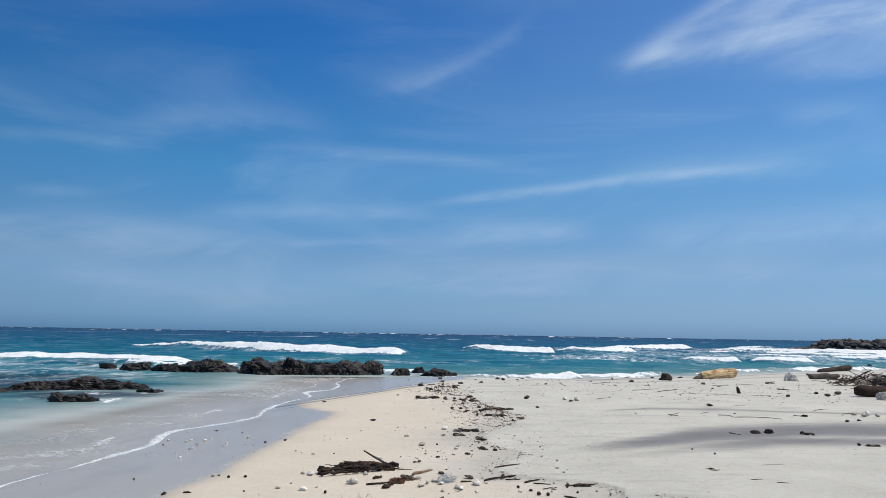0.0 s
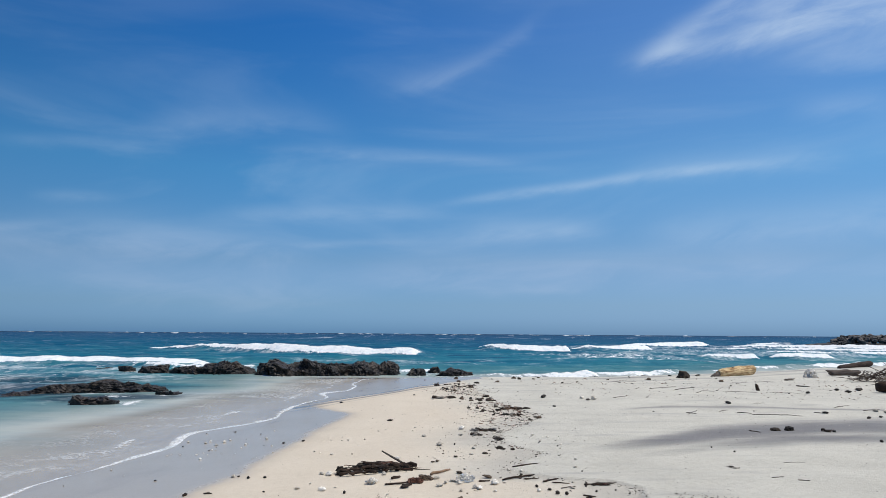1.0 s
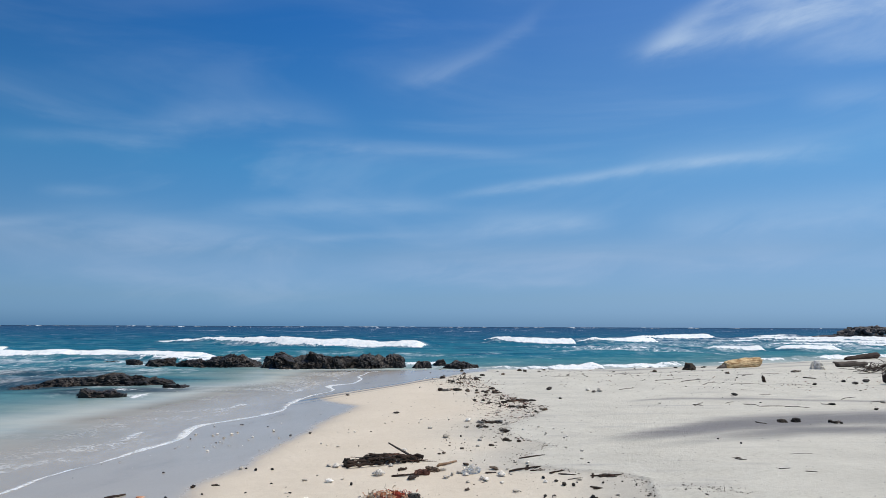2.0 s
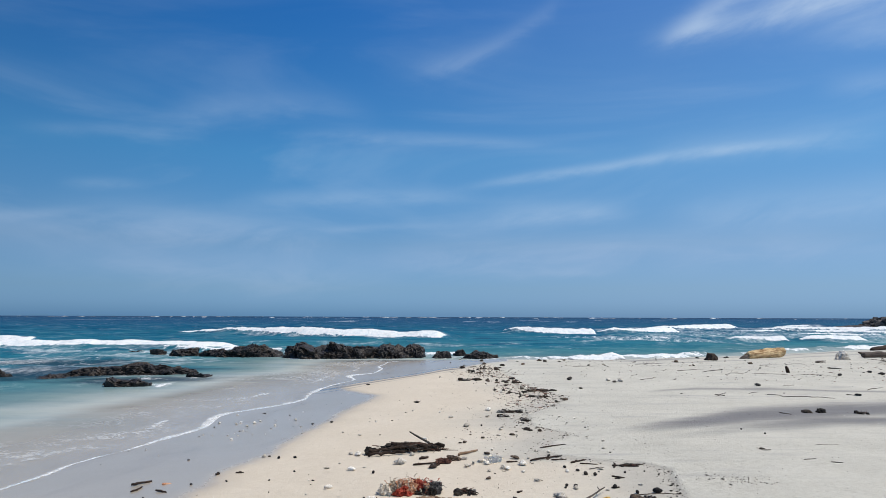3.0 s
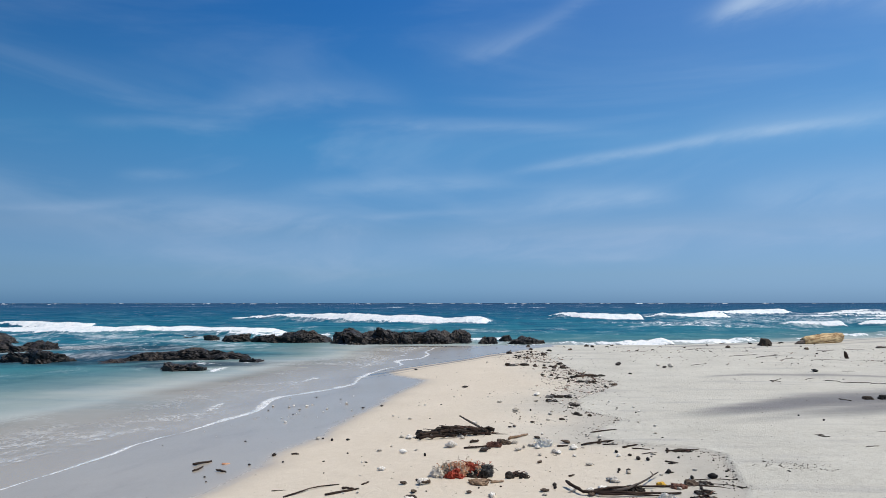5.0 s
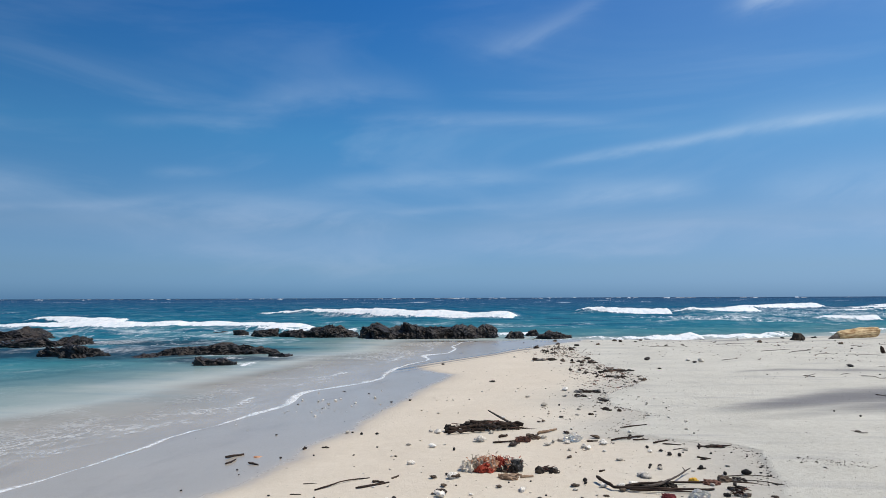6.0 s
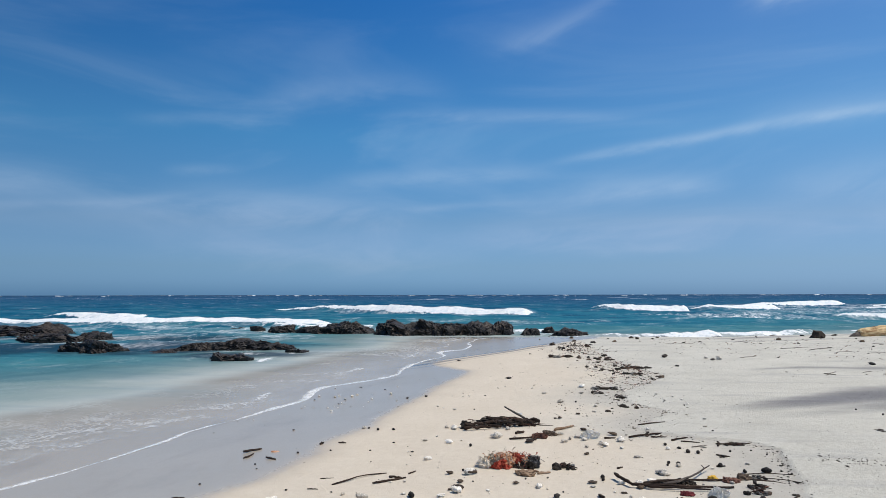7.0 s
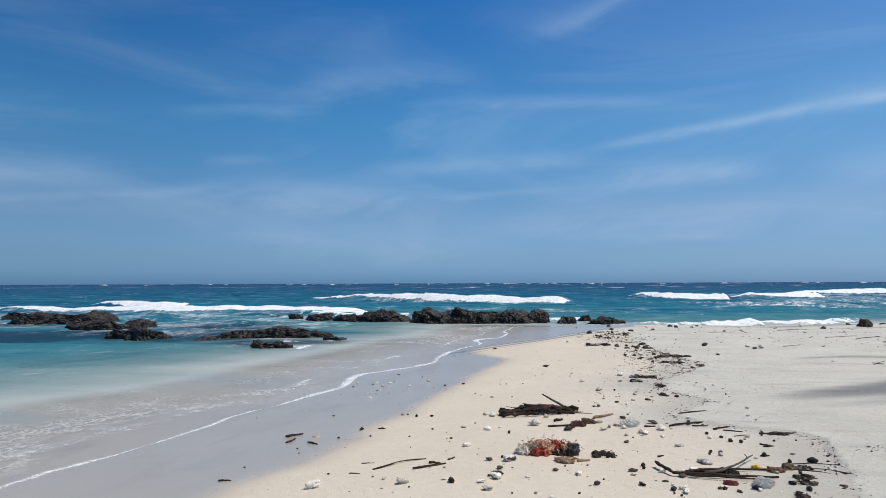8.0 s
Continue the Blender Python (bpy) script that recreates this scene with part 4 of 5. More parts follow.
def leaning_post():
    top = new("leaning_post")
    x, y = 8.25, 19.35
    top.matrix_world = pose(x, y, on_sand(x, y), 0, -24, 10)
    tagged(top, "short charred stake leaning out of the sand", "stake")
    v, f = tube([(0, 0, -0.06), (0, 0, 0.06), (0.01, 0, 0.15), (0.012, 0, 0.21)], [0.045, 0.05, 0.042, 0.015], 9, 4, 0.2)
    part("stake", mesh_of("stake", v, f, DARK_WOOD), top)


leaning_post()


def tangle(name, x, y, wide, deep, high, count, thick, mats, seed, label, category, part_name, long=(0.3, 0.8), steep=0.25, turn=0.0):
    """A heap of crooked pieces, each a part of its own, piled to a rounded top."""
    rng = random.Random(seed)
    top = new(name)
    top.matrix_world = pose(x, y, on_sand(x, y), 0, 0, turn)
    tagged(top, label, category)
    for k in range(count):
        r, a = math.sqrt(rng.random()), rng.uniform(0, 2 * math.pi)
        px, py = 0.42 * wide * r * math.cos(a), 0.42 * deep * r * math.sin(a)
        room = max(0.0, 1 - (2 * px / wide) ** 2 - (2 * py / deep) ** 2)
        size = wide * rng.uniform(*long)
        t = thick * rng.uniform(0.5, 1.3)
        pts, rad = bent(size, t, seed * 100 + k, 0.12, 8)
        v, f = tube(pts, rad, 6, k)
        ob = part(part_name, mesh_of(part_name, v, f, mats[rng.randrange(len(mats))]), top)
        z = 0.5 * t + high * room * rng.uniform(0.0, 0.9)
        ob.matrix_basis = pose(px, py, z, 0, math.degrees(rng.uniform(-steep, steep)) * room, rng.gauss(0, 40) + 180 * rng.randrange(2))
    return top


def driftwood_heap():
    """A low drift of soaked wood: two beams, bark between them, twigs laid along it, one stick standing out."""
    rng = random.Random(11)
    top = new("driftwood_heap")
    x, y = -1.28, 7.68
    top.matrix_world = pose(x, y, on_sand(x, y), 0, 0, 14)
    tagged(top, "low heap of dark soaked branches, bark and twigs on cream sand", "driftwood")
    for k, (a, b, r) in enumerate((((-0.16, 0.12, 0.075), (0.46, 0.05, 0.05), 0.026), ((-0.42, -0.05, 0.035), (0.12, 0.06, 0.06), 0.022), ((-0.44, -0.13, 0.02), (-0.02, -0.1, 0.03), 0.02), ((0.0, 0.17, 0.05), (0.42, 0.14, 0.045), 0.019))):
        pts = [tuple(a[m] + (b[m] - a[m]) * i / 9 + (0.012 * math.sin(2.3 * i + 4 * m + k) if m else 0) for m in range(3)) for i in range(10)]
        v, f = tube(pts, [r * (0.85 + 0.25 * math.sin(1.7 * i + k)) for i in range(10)], 9, 70 + k, 0.25)
        part("limb", mesh_of("limb", v, f, DARK_WOOD), top)
    for k in range(30):
        u = rng.uniform(-1, 1)
        s_ = rng.uniform(0.05, 0.11)
        p, f = crag(s_, 0.5 * s_, 0.45 * s_, 330 + k, 3, 2.4)
        ob = part("bark", mesh_of("bark", p, f, (WEED, DARK_WOOD, WEED, WEED, DARK_WOOD)[k % 5], smooth=False), top)
        ob.matrix_basis = pose(0.43 * u, 0.10 * rng.uniform(-1, 1) * (1.1 - 0.5 * abs(u)) + 0.03, rng.uniform(0, 0.055) * (1 - 0.6 * u * u), rng.uniform(-25, 25), rng.uniform(-25, 25), rng.uniform(-50, 50))
    for k in range(64):
        u, size = rng.uniform(-1, 1), rng.uniform(0.08, 0.26)
        pts, rad = bent(size, rng.uniform(0.006, 0.014), 1100 + k, 0.16, 8)
        v, f = tube(pts, rad, 6, k, 0.25)
        ob = part("twig", mesh_of("twig", v, f, (DARK_WOOD, WEED, RED_BARK, GREY_WOOD, DARK_WOOD)[k % 5]), top)
        ob.matrix_basis = pose(0.40 * u, rng.uniform(-0.15, 0.15) * (1.1 - 0.4 * abs(u)) + 0.03, 0.012 + rng.uniform(0, 0.09) * (1 - 0.7 * u * u), 0, rng.uniform(-9, 9), rng.gauss(4, 24))
    v, f = tube([(0.30, 0.14, 0.07), (0.20, 0.26, 0.115), (0.10, 0.38, 0.165)], [0.013, 0.012, 0.009], 8, 2)
    part("stick", mesh_of("stick", v, f, GREY_WOOD), top, "grey stick poking out of the heap")
    v, f = tube([(0.40, 0.0, 0.02), (0.50, -0.03, 0.014), (0.60, -0.05, 0.012)], [0.007, 0.006, 0.004], 7, 3)
    part("stick", mesh_of("stick", v, f, DARK_WOOD), top)


driftwood_heap()

brush = tangle("brush_pile", 12.85, 19.9, 2.7, 1.7, 0.6, 270, 0.03, [DARK_WOOD, GREY_WOOD, GREY_WOOD, GREY_WOOD, HUSK, TAN], 12, "tangled pile of grey driftwood branches with litter", "driftwood", "branch", (0.06, 0.2), 0.25, 38)
for k, (dx, dy, dz, s) in enumerate(((-0.95, -0.95, 0.0, 0.75), (-0.45, -1.1, 0.0, 0.5), (-0.1, -1.0, 0.02, 0.6), (0.3, -1.05, 0.0, 0.5), (0.7, -0.9, 0.0, 0.8), (-0.6, -0.5, 0.12, 0.7), (-0.2, -0.3, 0.2, 0.8), (0.5, -0.3, 0.2, 0.8), (0.1, 0.1, 0.3, 0.8), (-0.9, -0.1, 0.1, 0.7))):
    p, f = crag(0.75 * s, 0.35 * s, 0.24 * s, 350 + k, 4, 1.2)
    ob = part("wood_chunk", mesh_of("wood_chunk", p, f, GREY_WOOD if k % 3 else DARK_WOOD, smooth=False), brush, "dark broken chunk of trunk")
    ob.matrix_basis = pose(dx, dy, dz, 0, 0, 30 * k)
v, f = tube([(-1.98, 0.08, 0.15), (-1.75, -0.1, 0.15), (-1.45, -0.32, 0.14), (-1.1, -0.55, 0.13)], [0.13, 0.165, 0.16, 0.13], 14, 9, 0.12)
part("trunk", mesh_of("trunk", v, f, DARK_WOOD), brush, "short dark length of trunk")
back_brush = tangle("brush_pile", 15.0, 24.0, 4.4, 2.2, 0.4, 140, 0.035, [GREY_WOOD, DARK_WOOD, DARK_WOOD], 13, "low tangled pile of driftwood branches behind", "driftwood", "branch", (0.08, 0.3), 0.8, 25)


def scrap(name, x, y, size, mat, seed, label, category, flat=0.35, turn=0.0, rough=1.2):
    p, f = crag(size, 0.7 * size, flat * size, seed, 4, rough)
    ob = new(name, mesh_of(name, p, f, mat, smooth=False))
    ob.matrix_world = pose(x, y, on_sand(x, y), 0, 0, turn)
    return tagged(ob, label, category)


scrap("plastic_jug", 11.35, 17.75, 0.36, CORAL, 361, "crushed white plastic jug half sunk in the sand", "jug", 0.6)
scrap("green_bottle", 11.75, 18.9, 0.2, GREEN_RAG, 362, "small green plastic bottle among driftwood", "bottle", 0.5)


# ---- red net, weed and litter on the cream sand ----
def net_bundle():
    rng = random.Random(21)
    top = new("net_bundle")
    x, y = -1.04, 5.9
    top.matrix_world = pose(x, y, on_sand(x, y), 0, 0, 12)
    tagged(top, "tangled bundle of red, orange and white rope netting", "net")
    for k in range(210):
        u = rng.uniform(-0.5, 0.5)
        w_, low = rng.random(), rng.random()
        mats = ([WHITE_ROPE] * 5 + [ORANGE_ROPE, GREY_ROPE]) if u < -0.2 else [WHITE_ROPE, WHITE_ROPE, WHITE_ROPE, ORANGE_ROPE, ORANGE_ROPE] if u < 0.05 else [RED_ROPE, RED_ROPE, ORANGE_ROPE, WHITE_ROPE] if u < 0.22 else [GREY_ROPE, WEED, GREY_ROPE, RED_ROPE]
        if low < 0.35 and u > -0.25:
            mats = [RED_ROPE, RED_ROPE, HUSK]
        p_ = Vector((0.50 * u, rng.uniform(-0.07, 0.06), 0.02 + (0.05 * low if low < 0.35 else 0.10 * w_) * (1.1 - 1.3 * u * u)))
        way_ = Vector((rng.uniform(-1, 1), rng.uniform(-1, 1), rng.uniform(-0.6, 0.6))).normalized()
        pts = []
        for s in range(11):
            pts.append((p_.x, p_.y, max(0.003, p_.z)))
            way_ = (way_ + 0.9 * Vector((rng.uniform(-1, 1), rng.uniform(-1, 1), rng.uniform(-1, 0.7)))).normalized()
            p_ = p_ + 0.009 * way_
        v, f = tube(pts, [rng.uniform(0.0016, 0.0042)] * 11, 5, k, 0.3)
        part("rope", mesh_of("rope", v, f, mats[rng.randrange(len(mats))]), top)
    for k, (u, y_, z_, mat, s) in enumerate(((-0.19, 0, 0, WHITE_ROPE, 0.12), (-0.12, 0, 0.02, WHITE_ROPE, 0.13), (-0.07, 0.02, 0.04, ORANGE_ROPE, 0.12), (-0.13, -0.05, 0, RED_ROPE, 0.09), (-0.05, -0.05, 0, RED_ROPE, 0.10), (0.0, 0.01, 0.03, ORANGE_ROPE, 0.12),
                                             (0.06, 0, 0.05, RED_ROPE, 0.10), (0.07, -0.04, 0, HUSK, 0.09), (0.12, 0.01, 0.02, ORANGE_ROPE, 0.09), (0.17, 0, 0.02, GREY_ROPE, 0.10), (0.14, -0.06, 0, WEED, 0.07), (0.2, 0.02, 0.04, GREY_ROPE, 0.08))):
        p, f = crag(1.05 * s, 0.8 * s, 0.70 * s, 370 + k, 5, 2.2)
        ob = part("knot", mesh_of("knot", p, f, mat, smooth=False), top)
        ob.matrix_basis = pose(1.15 * u, y_, 0.8 * z_ + 0.003, 0, 0, 50 * k)


net_bundle()


def weed_clump(x, y, wide, high, seed, label="clump of dark dried seaweed and twigs on sand"):
    rng = random.Random(seed)
    top = tangle("seaweed_clump", x, y, 0.9 * wide, 0.5 * wide, 0.7 * high, 16, 0.007 + 0.012 * wide, [WEED, DARK_WOOD, RED_BARK], seed, label, "seaweed", "strand", (0.15, 0.5), 0.6)
    for k in range(11):
        s = wide * rng.uniform(0.10, 0.30)
        p, f = crag(s, 0.7 * s, min(0.8 * s, high * rng.uniform(0.3, 0.9)), seed * 10 + k, 3, 2.0)
        ob = part("frond", mesh_of("frond", p, f, (WEED, WEED, HUSK, GREY_ROPE)[rng.randrange(4)], smooth=False), top)
        r, a = 0.5 * math.sqrt(rng.random()), rng.uniform(0, 6.3)
        ob.matrix_basis = pose(r * wide * math.cos(a), 0.45 * r * wide * math.sin(a), 0, 0, 0, rng.uniform(0, 180))
    return top


for k, (x, y, wide, high) in enumerate(((-0.55, 5.92, 0.23, 0.085), (-0.94, 5.86, 0.13, 0.06), (0.93, 5.46, 0.17, 0.06), (0.87, 5.31, 0.18, 0.045), (0.78, 4.98, 0.15, 0.05), (0.28, 5.09, 0.08, 0.03), (1.0, 5.75, 0.16, 0.03), (1.1, 6.98, 0.2, 0.035), (0.05, 10.9, 0.42, 0.06), (-0.05, 10.4, 0.2, 0.07),
                                        (-0.6, 16.7, 0.55, 0.07), (0.9, 14.2, 0.6, 0.06), (0.75, 13.2, 0.4, 0.05), (0.25, 10.0, 0.2, 0.05), (5.7, 11.1, 0.24, 0.06), (5.98, 9.9, 0.2, 0.04))):
    weed_clump(x, y, wide, high, 400 + k)
scrap("lava_clod", 4.83, 11.1, 0.15, WEED, 451, "rough black lava clod on grey sand", "rock", 0.34)
scrap("lava_clod", 5.08, 11.16, 0.17, WEED, 452, "peaked black lava clod on grey sand", "rock", 0.42, 40)
scrap("husk_pile", 0.76, 5.63, 0.13, RED_BARK, 421, "crumbled brown husk lying among twigs", "husk", 0.28)
scrap("husk_pile", 0.88, 5.72, 0.12, HUSK, 422, "dark crumbled husk lying among twigs", "husk", 0.4)
scrap("plastic_scrap", 0.63, 5.69, 0.08, YELLOW_RAG, 423, "small yellow plastic scrap on the sand", "litter", 0.4)
scrap("plastic_scrap", 0.35, 5.22, 0.09, DARK_RED, 424, "small dark red plastic scrap on the sand", "litter", 0.3)
scrap("plastic_scrap", -3.5, 6.42, 0.09, ORANGE_ROPE, 425, "thin orange plastic strip on wet sand", "litter", 0.1)
scrap("red_husk", -0.82, 7.14, 0.14, RED_BARK, 427, "reddish husk beside a stick", "husk", 0.35, rough=2.6)
scrap("red_husk", -0.89, 5.66, 0.16, TAN, 429, "flat tan husk shred on the sand", "husk", 0.2, rough=2.6)
scrap("red_husk", -0.72, 7.28, 0.11, HUSK, 428, "curled brown husk beside a stick", "husk", 0.45, rough=2.6)


def crumpled(name, x, y, size, high, seed, label):
    p, f = crag(size, 0.75 * size, 0.8 * high, seed, 4, 2.4)
    ob = new(name, mesh_of(name, p, f, PLASTIC, smooth=False))
    ob.matrix_world = pose(x, y, on_sand(x, y), 0, 0, 25)
    return tagged(ob, label, "litter")


crumpled("plastic_bag", -0.29, 7.2, 0.15, 0.085, 431, "crumpled clear plastic bag on the sand")
crumpled("plastic_bag", 0.59, 5.21, 0.14, 0.08, 432, "crumpled clear plastic wrapper beside a branch")


def fallen_branch():
    top = new("fallen_branch")
    x, y = 0.28, 5.42
    top.matrix_world = pose(x, y, on_sand(x, y))
    tagged(top, "long dark bent branch with side twigs on the sand", "driftwood")
    runs = [("limb", ((-0.15, 5.60, 0.045), (-0.10, 5.47, 0.035), (-0.04, 5.36, 0.03), (0.10, 5.35, 0.03), (0.28, 5.36, 0.03), (0.42, 5.37, 0.028), (0.60, 5.41, 0.02), (0.74, 5.45, 0.015)), 0.0135, 0.008),
            ("side_twig", ((0.20, 5.40, 0.03), (0.34, 5.47, 0.04), (0.48, 5.64, 0.05), (0.57, 5.80, 0.05), (0.66, 5.95, 0.055)), 0.011, 0.004), ("side_twig", ((0.05, 5.37, 0.035), (0.17, 5.44, 0.045), (0.30, 5.48, 0.04), (0.42, 5.55, 0.03)), 0.013, 0.007),
            ("side_twig", ((0.40, 5.58, 0.02), (0.62, 5.63, 0.02), (0.93, 5.70, 0.015), (1.10, 5.67, 0.015), (1.32, 5.51, 0.01)), 0.009, 0.004), ("side_twig", ((0.08, 5.33, 0.02), (0.35, 5.31, 0.03), (0.62, 5.36, 0.015)), 0.010, 0.006), ("side_twig", ((0.56, 5.79, 0.04), (0.60, 5.88, 0.05), (0.60, 5.98, 0.05)), 0.005, 0.003)]
    for k, (name, pts, r0, r1) in enumerate(runs):
        fine_pts = []
        for p0, p1 in zip(pts, pts[1:]):
            fine_pts += [tuple(p0[m] + (p1[m] - p0[m]) * i / 4 + 0.22 * r0 * math.sin(37.0 * (len(fine_pts) + i) + 9 * m + k) for m in range(3)) for i in range(4)]
        pts = fine_pts + [pts[-1]]
        n = len(pts)
        v, f = tube([(a - x, b - y, c) for a, b, c in pts], [r0 + (r1 - r0) * i / (n - 1) for i in range(n)], 8, 40 + k, 0.3)
        part(name, mesh_of(name, v, f, GREY_WOOD if k in (1, 5) else DARK_WOOD), top)
    for k in range(6):
        p, f = crag(0.08 + 0.02 * (k % 3), 0.05, 0.035, 440 + k, 4, 1.8)
        ob = part("bark", mesh_of("bark", p, f, WEED, smooth=False), top)
        ob.matrix_basis = pose(-0.16 + 0.06 * k, 0.03 + 0.02 * k, 0, 0, 0, 25 * k)


fallen_branch()

# sticks near the wet edge and among the wrack: both ends, thickness
STICKS_NEAR = [
    (-2.44, 5.14, -2.1, 5.57, 0.018), (-2.1, 5.18, -1.87, 5.39, 0.024), (-2.02, 5.4, -1.92, 5.4, 0.026), (-1.89, 5.54, -1.84, 5.63, 0.02), (-3.85, 6.42, -3.73, 6.59, 0.034), (-3.71, 6.15, -3.69, 6.34, 0.022),
    (-3.45, 6.1, -3.31, 6.02, 0.024), (-3.11, 6.67, -3.08, 6.73, 0.03), (-2.93, 6.76, -2.85, 6.75, 0.02), (-2.59, 4.99, -2.5, 5.0, 0.012), (-3.55, 4.63, -3.45, 4.65, 0.018), (-2.61, 5.34, -2.5, 5.38, 0.01), (-1.74, 7.53, -1.52, 7.73, 0.015),
    (-1.13, 7.0, -0.79, 7.19, 0.026), (-0.95, 6.96, -0.85, 7.01, 0.035), (-1.09, 7.28, -1.0, 7.36, 0.04),
]
STICKS_MID = [
    (0.93, 7.0, 1.08, 6.98, 0.02), (1.0, 6.96, 1.18, 7.02, 0.028), (1.1, 7.0, 1.3, 7.06, 0.02), (0.93, 6.92, 0.96, 7.02, 0.02), (0.62, 7.13, 0.8, 7.1, 0.018), (0.75, 6.1, 0.83, 6.12, 0.02), (0.85, 6.46, 0.95, 6.5, 0.018), (-0.15, 7.16, -0.03, 7.18, 0.024), (0.27, 7.89, 0.6, 8.11, 0.02),
    (0.11, 7.21, 0.53, 7.5, 0.03), (0.53, 7.16, 0.74, 7.32, 0.024), (0.34, 7.29, 0.5, 7.32, 0.02), (0.13, 9.77, 0.34, 10.03, 0.022),
    (-0.11, 5.93, -0.06, 5.98, 0.02), (0.84, 6.55, 0.93, 6.5, 0.02), (0.96, 7.0, 0.97, 7.12, 0.02), (0.68, 6.87, 0.84, 6.96, 0.012), (1.0, 5.75, 1.5, 5.5, 0.01), (0.9, 5.85, 1.3, 5.9, 0.01),
]
STICKS_GREY = [
    (5.32, 13.73, 5.49, 13.39, 0.03), (5.49, 13.39, 6.03, 13.46, 0.03), (5.99, 13.42, 6.37, 13.24, 0.028), (4.25, 13.59, 4.38, 13.42, 0.035), (4.17, 13.3, 4.6, 14.02, 0.025), (4.39, 11.08, 4.47, 10.85, 0.03), (5.01, 13.88, 5.32, 14.23, 0.02),
    (3.02, 7.33, 3.17, 7.37, 0.012), (3.24, 7.21, 3.34, 7.16, 0.012), (3.6, 8.29, 3.91, 8.35, 0.01), (2.81, 8.05, 2.9, 7.96, 0.012), (11.06, 23.65, 11.42, 23.73, 0.12), (10.2, 21.09, 10.41, 20.72, 0.08), (5.89, 19.25, 6.77, 20.39, 0.035), (5.29, 19.7, 6.3, 20.5, 0.03),
]
STICKS_FAR = [
    (6.16, 18.42, 6.79, 18.88, 0.025), (7.14, 18.94, 8.01, 18.42, 0.019), (8.26, 18.64, 8.91, 17.79, 0.015), (6.92, 13.86, 7.06, 13.69, 0.031), (3.52, 16.71, 4.01, 17.23, 0.028), (6.41, 15.49, 6.69, 15.53, 0.019),
    (7.78, 14.68, 8.4, 15.21, 0.025), (8.12, 14.22, 8.65, 14.49, 0.025), (11.4, 24.3, 11.9, 24.6, 0.043), (9.6, 22.6, 10.4, 22.9, 0.025), (8.6, 22.2, 9.3, 22.5, 0.022), (4.6, 22.0, 5.6, 22.4, 0.019), (2.5, 21.0, 3.3, 21.3, 0.019), (13.0, 23.0, 14.4, 23.3, 0.031),
]
for rows, mat, words in ((STICKS_NEAR, DARK_WOOD, "dark driftwood stick on the cream sand"), (STICKS_MID, DARK_WOOD, "dark driftwood stick among the wrack"),
                         (STICKS_GREY, GREY_WOOD, "thin dark twig on the grey sand"), (STICKS_FAR, GREY_WOOD, "grey driftwood stick on the far beach sand")):
    for k, row in enumerate(rows):
        thin = 0.62 if row[1] > 8 else 1.0
        twig("driftwood_stick", *row[:4], thin * row[4], mat, 500 + k, words, group="sticks on the beach", bow=0.13 if row[1] > 8 else 0.06)


def hooked_twig(x, y, wide):
    """A thin twig bent round into a flat open loop."""
    pts = [(0.5 * wide * math.cos(0.5 + 0.52 * k) * (1 + 0.05 * k), 0.8 * wide * math.sin(0.5 + 0.52 * k), 0.006 + 0.002 * (k % 3)) for k in range(11)]
    v, f = tube(pts, [0.006 - 0.0003 * k for k in range(11)], 7, 77, 0.2)
    ob = new("hooked_twig", mesh_of("hooked_twig", v, f, GREY_WOOD))
    ob.matrix_world = pose(x, y, on_sand(x, y), 0, 0, 25)
    tagged(ob, "thin grey twig curled into a loop on grey sand", "driftwood")


hooked_twig(2.87, 7.96, 0.08)
for k, row in enumerate(((-0.67, 7.46, -0.45, 7.74, 0.04), (-0.79, 5.68, -0.68, 5.73, 0.03), (-0.87, 5.76, -0.78, 5.73, 0.03))):
    twig("bark_strip", *row, TAN, 560 + k, "pale tan strip of bark on the sand", "bark")

CORAL_NEAR = [
    (-0.11, 5.45, 0.07), (0.13, 5.49, 0.10), (0.01, 4.96, 0.07), (0.26, 5.78, 0.09), (0.43, 6.09, 0.06), (-0.15, 6.84, 0.07), (0.79, 6.86, 0.05), (-0.76, 5.26, 0.06), (-1.38, 5.02, 0.10), (-1.48, 4.89, 0.07), (-1.4, 4.72, 0.08), (-1.36, 5.57, 0.10), (-0.6, 7.3, 0.06), (-0.36, 7.08, 0.07), (-0.5, 7.1, 0.06),
    (-1.27, 7.09, 0.115), (-1.75, 6.81, 0.08), (-1.81, 7.55, 0.09), (-1.9, 7.6, 0.06), (-1.19, 7.5, 0.06), (-2.7, 4.54, 0.115), (-2.07, 4.76, 0.09), (-1.83, 6.1, 0.08), (-1.42, 5.09, 0.065), (-1.43, 4.79, 0.035), (0.0, 5.03, 0.06), (0.25, 5.83, 0.085),
    (-0.19, 6.88, 0.07), (0.01, 7.05, 0.085), (0.11, 6.39, 0.065), (0.0, 6.74, 0.045), (-0.76, 5.29, 0.06), (-1.15, 5.1, 0.035), (-0.56, 6.98, 0.075), (-0.42, 7.19, 0.08), (-0.34, 6.77, 0.05), (-0.15, 6.89, 0.05), (0.03, 5.46, 0.065), (-0.1, 5.53, 0.055),
]
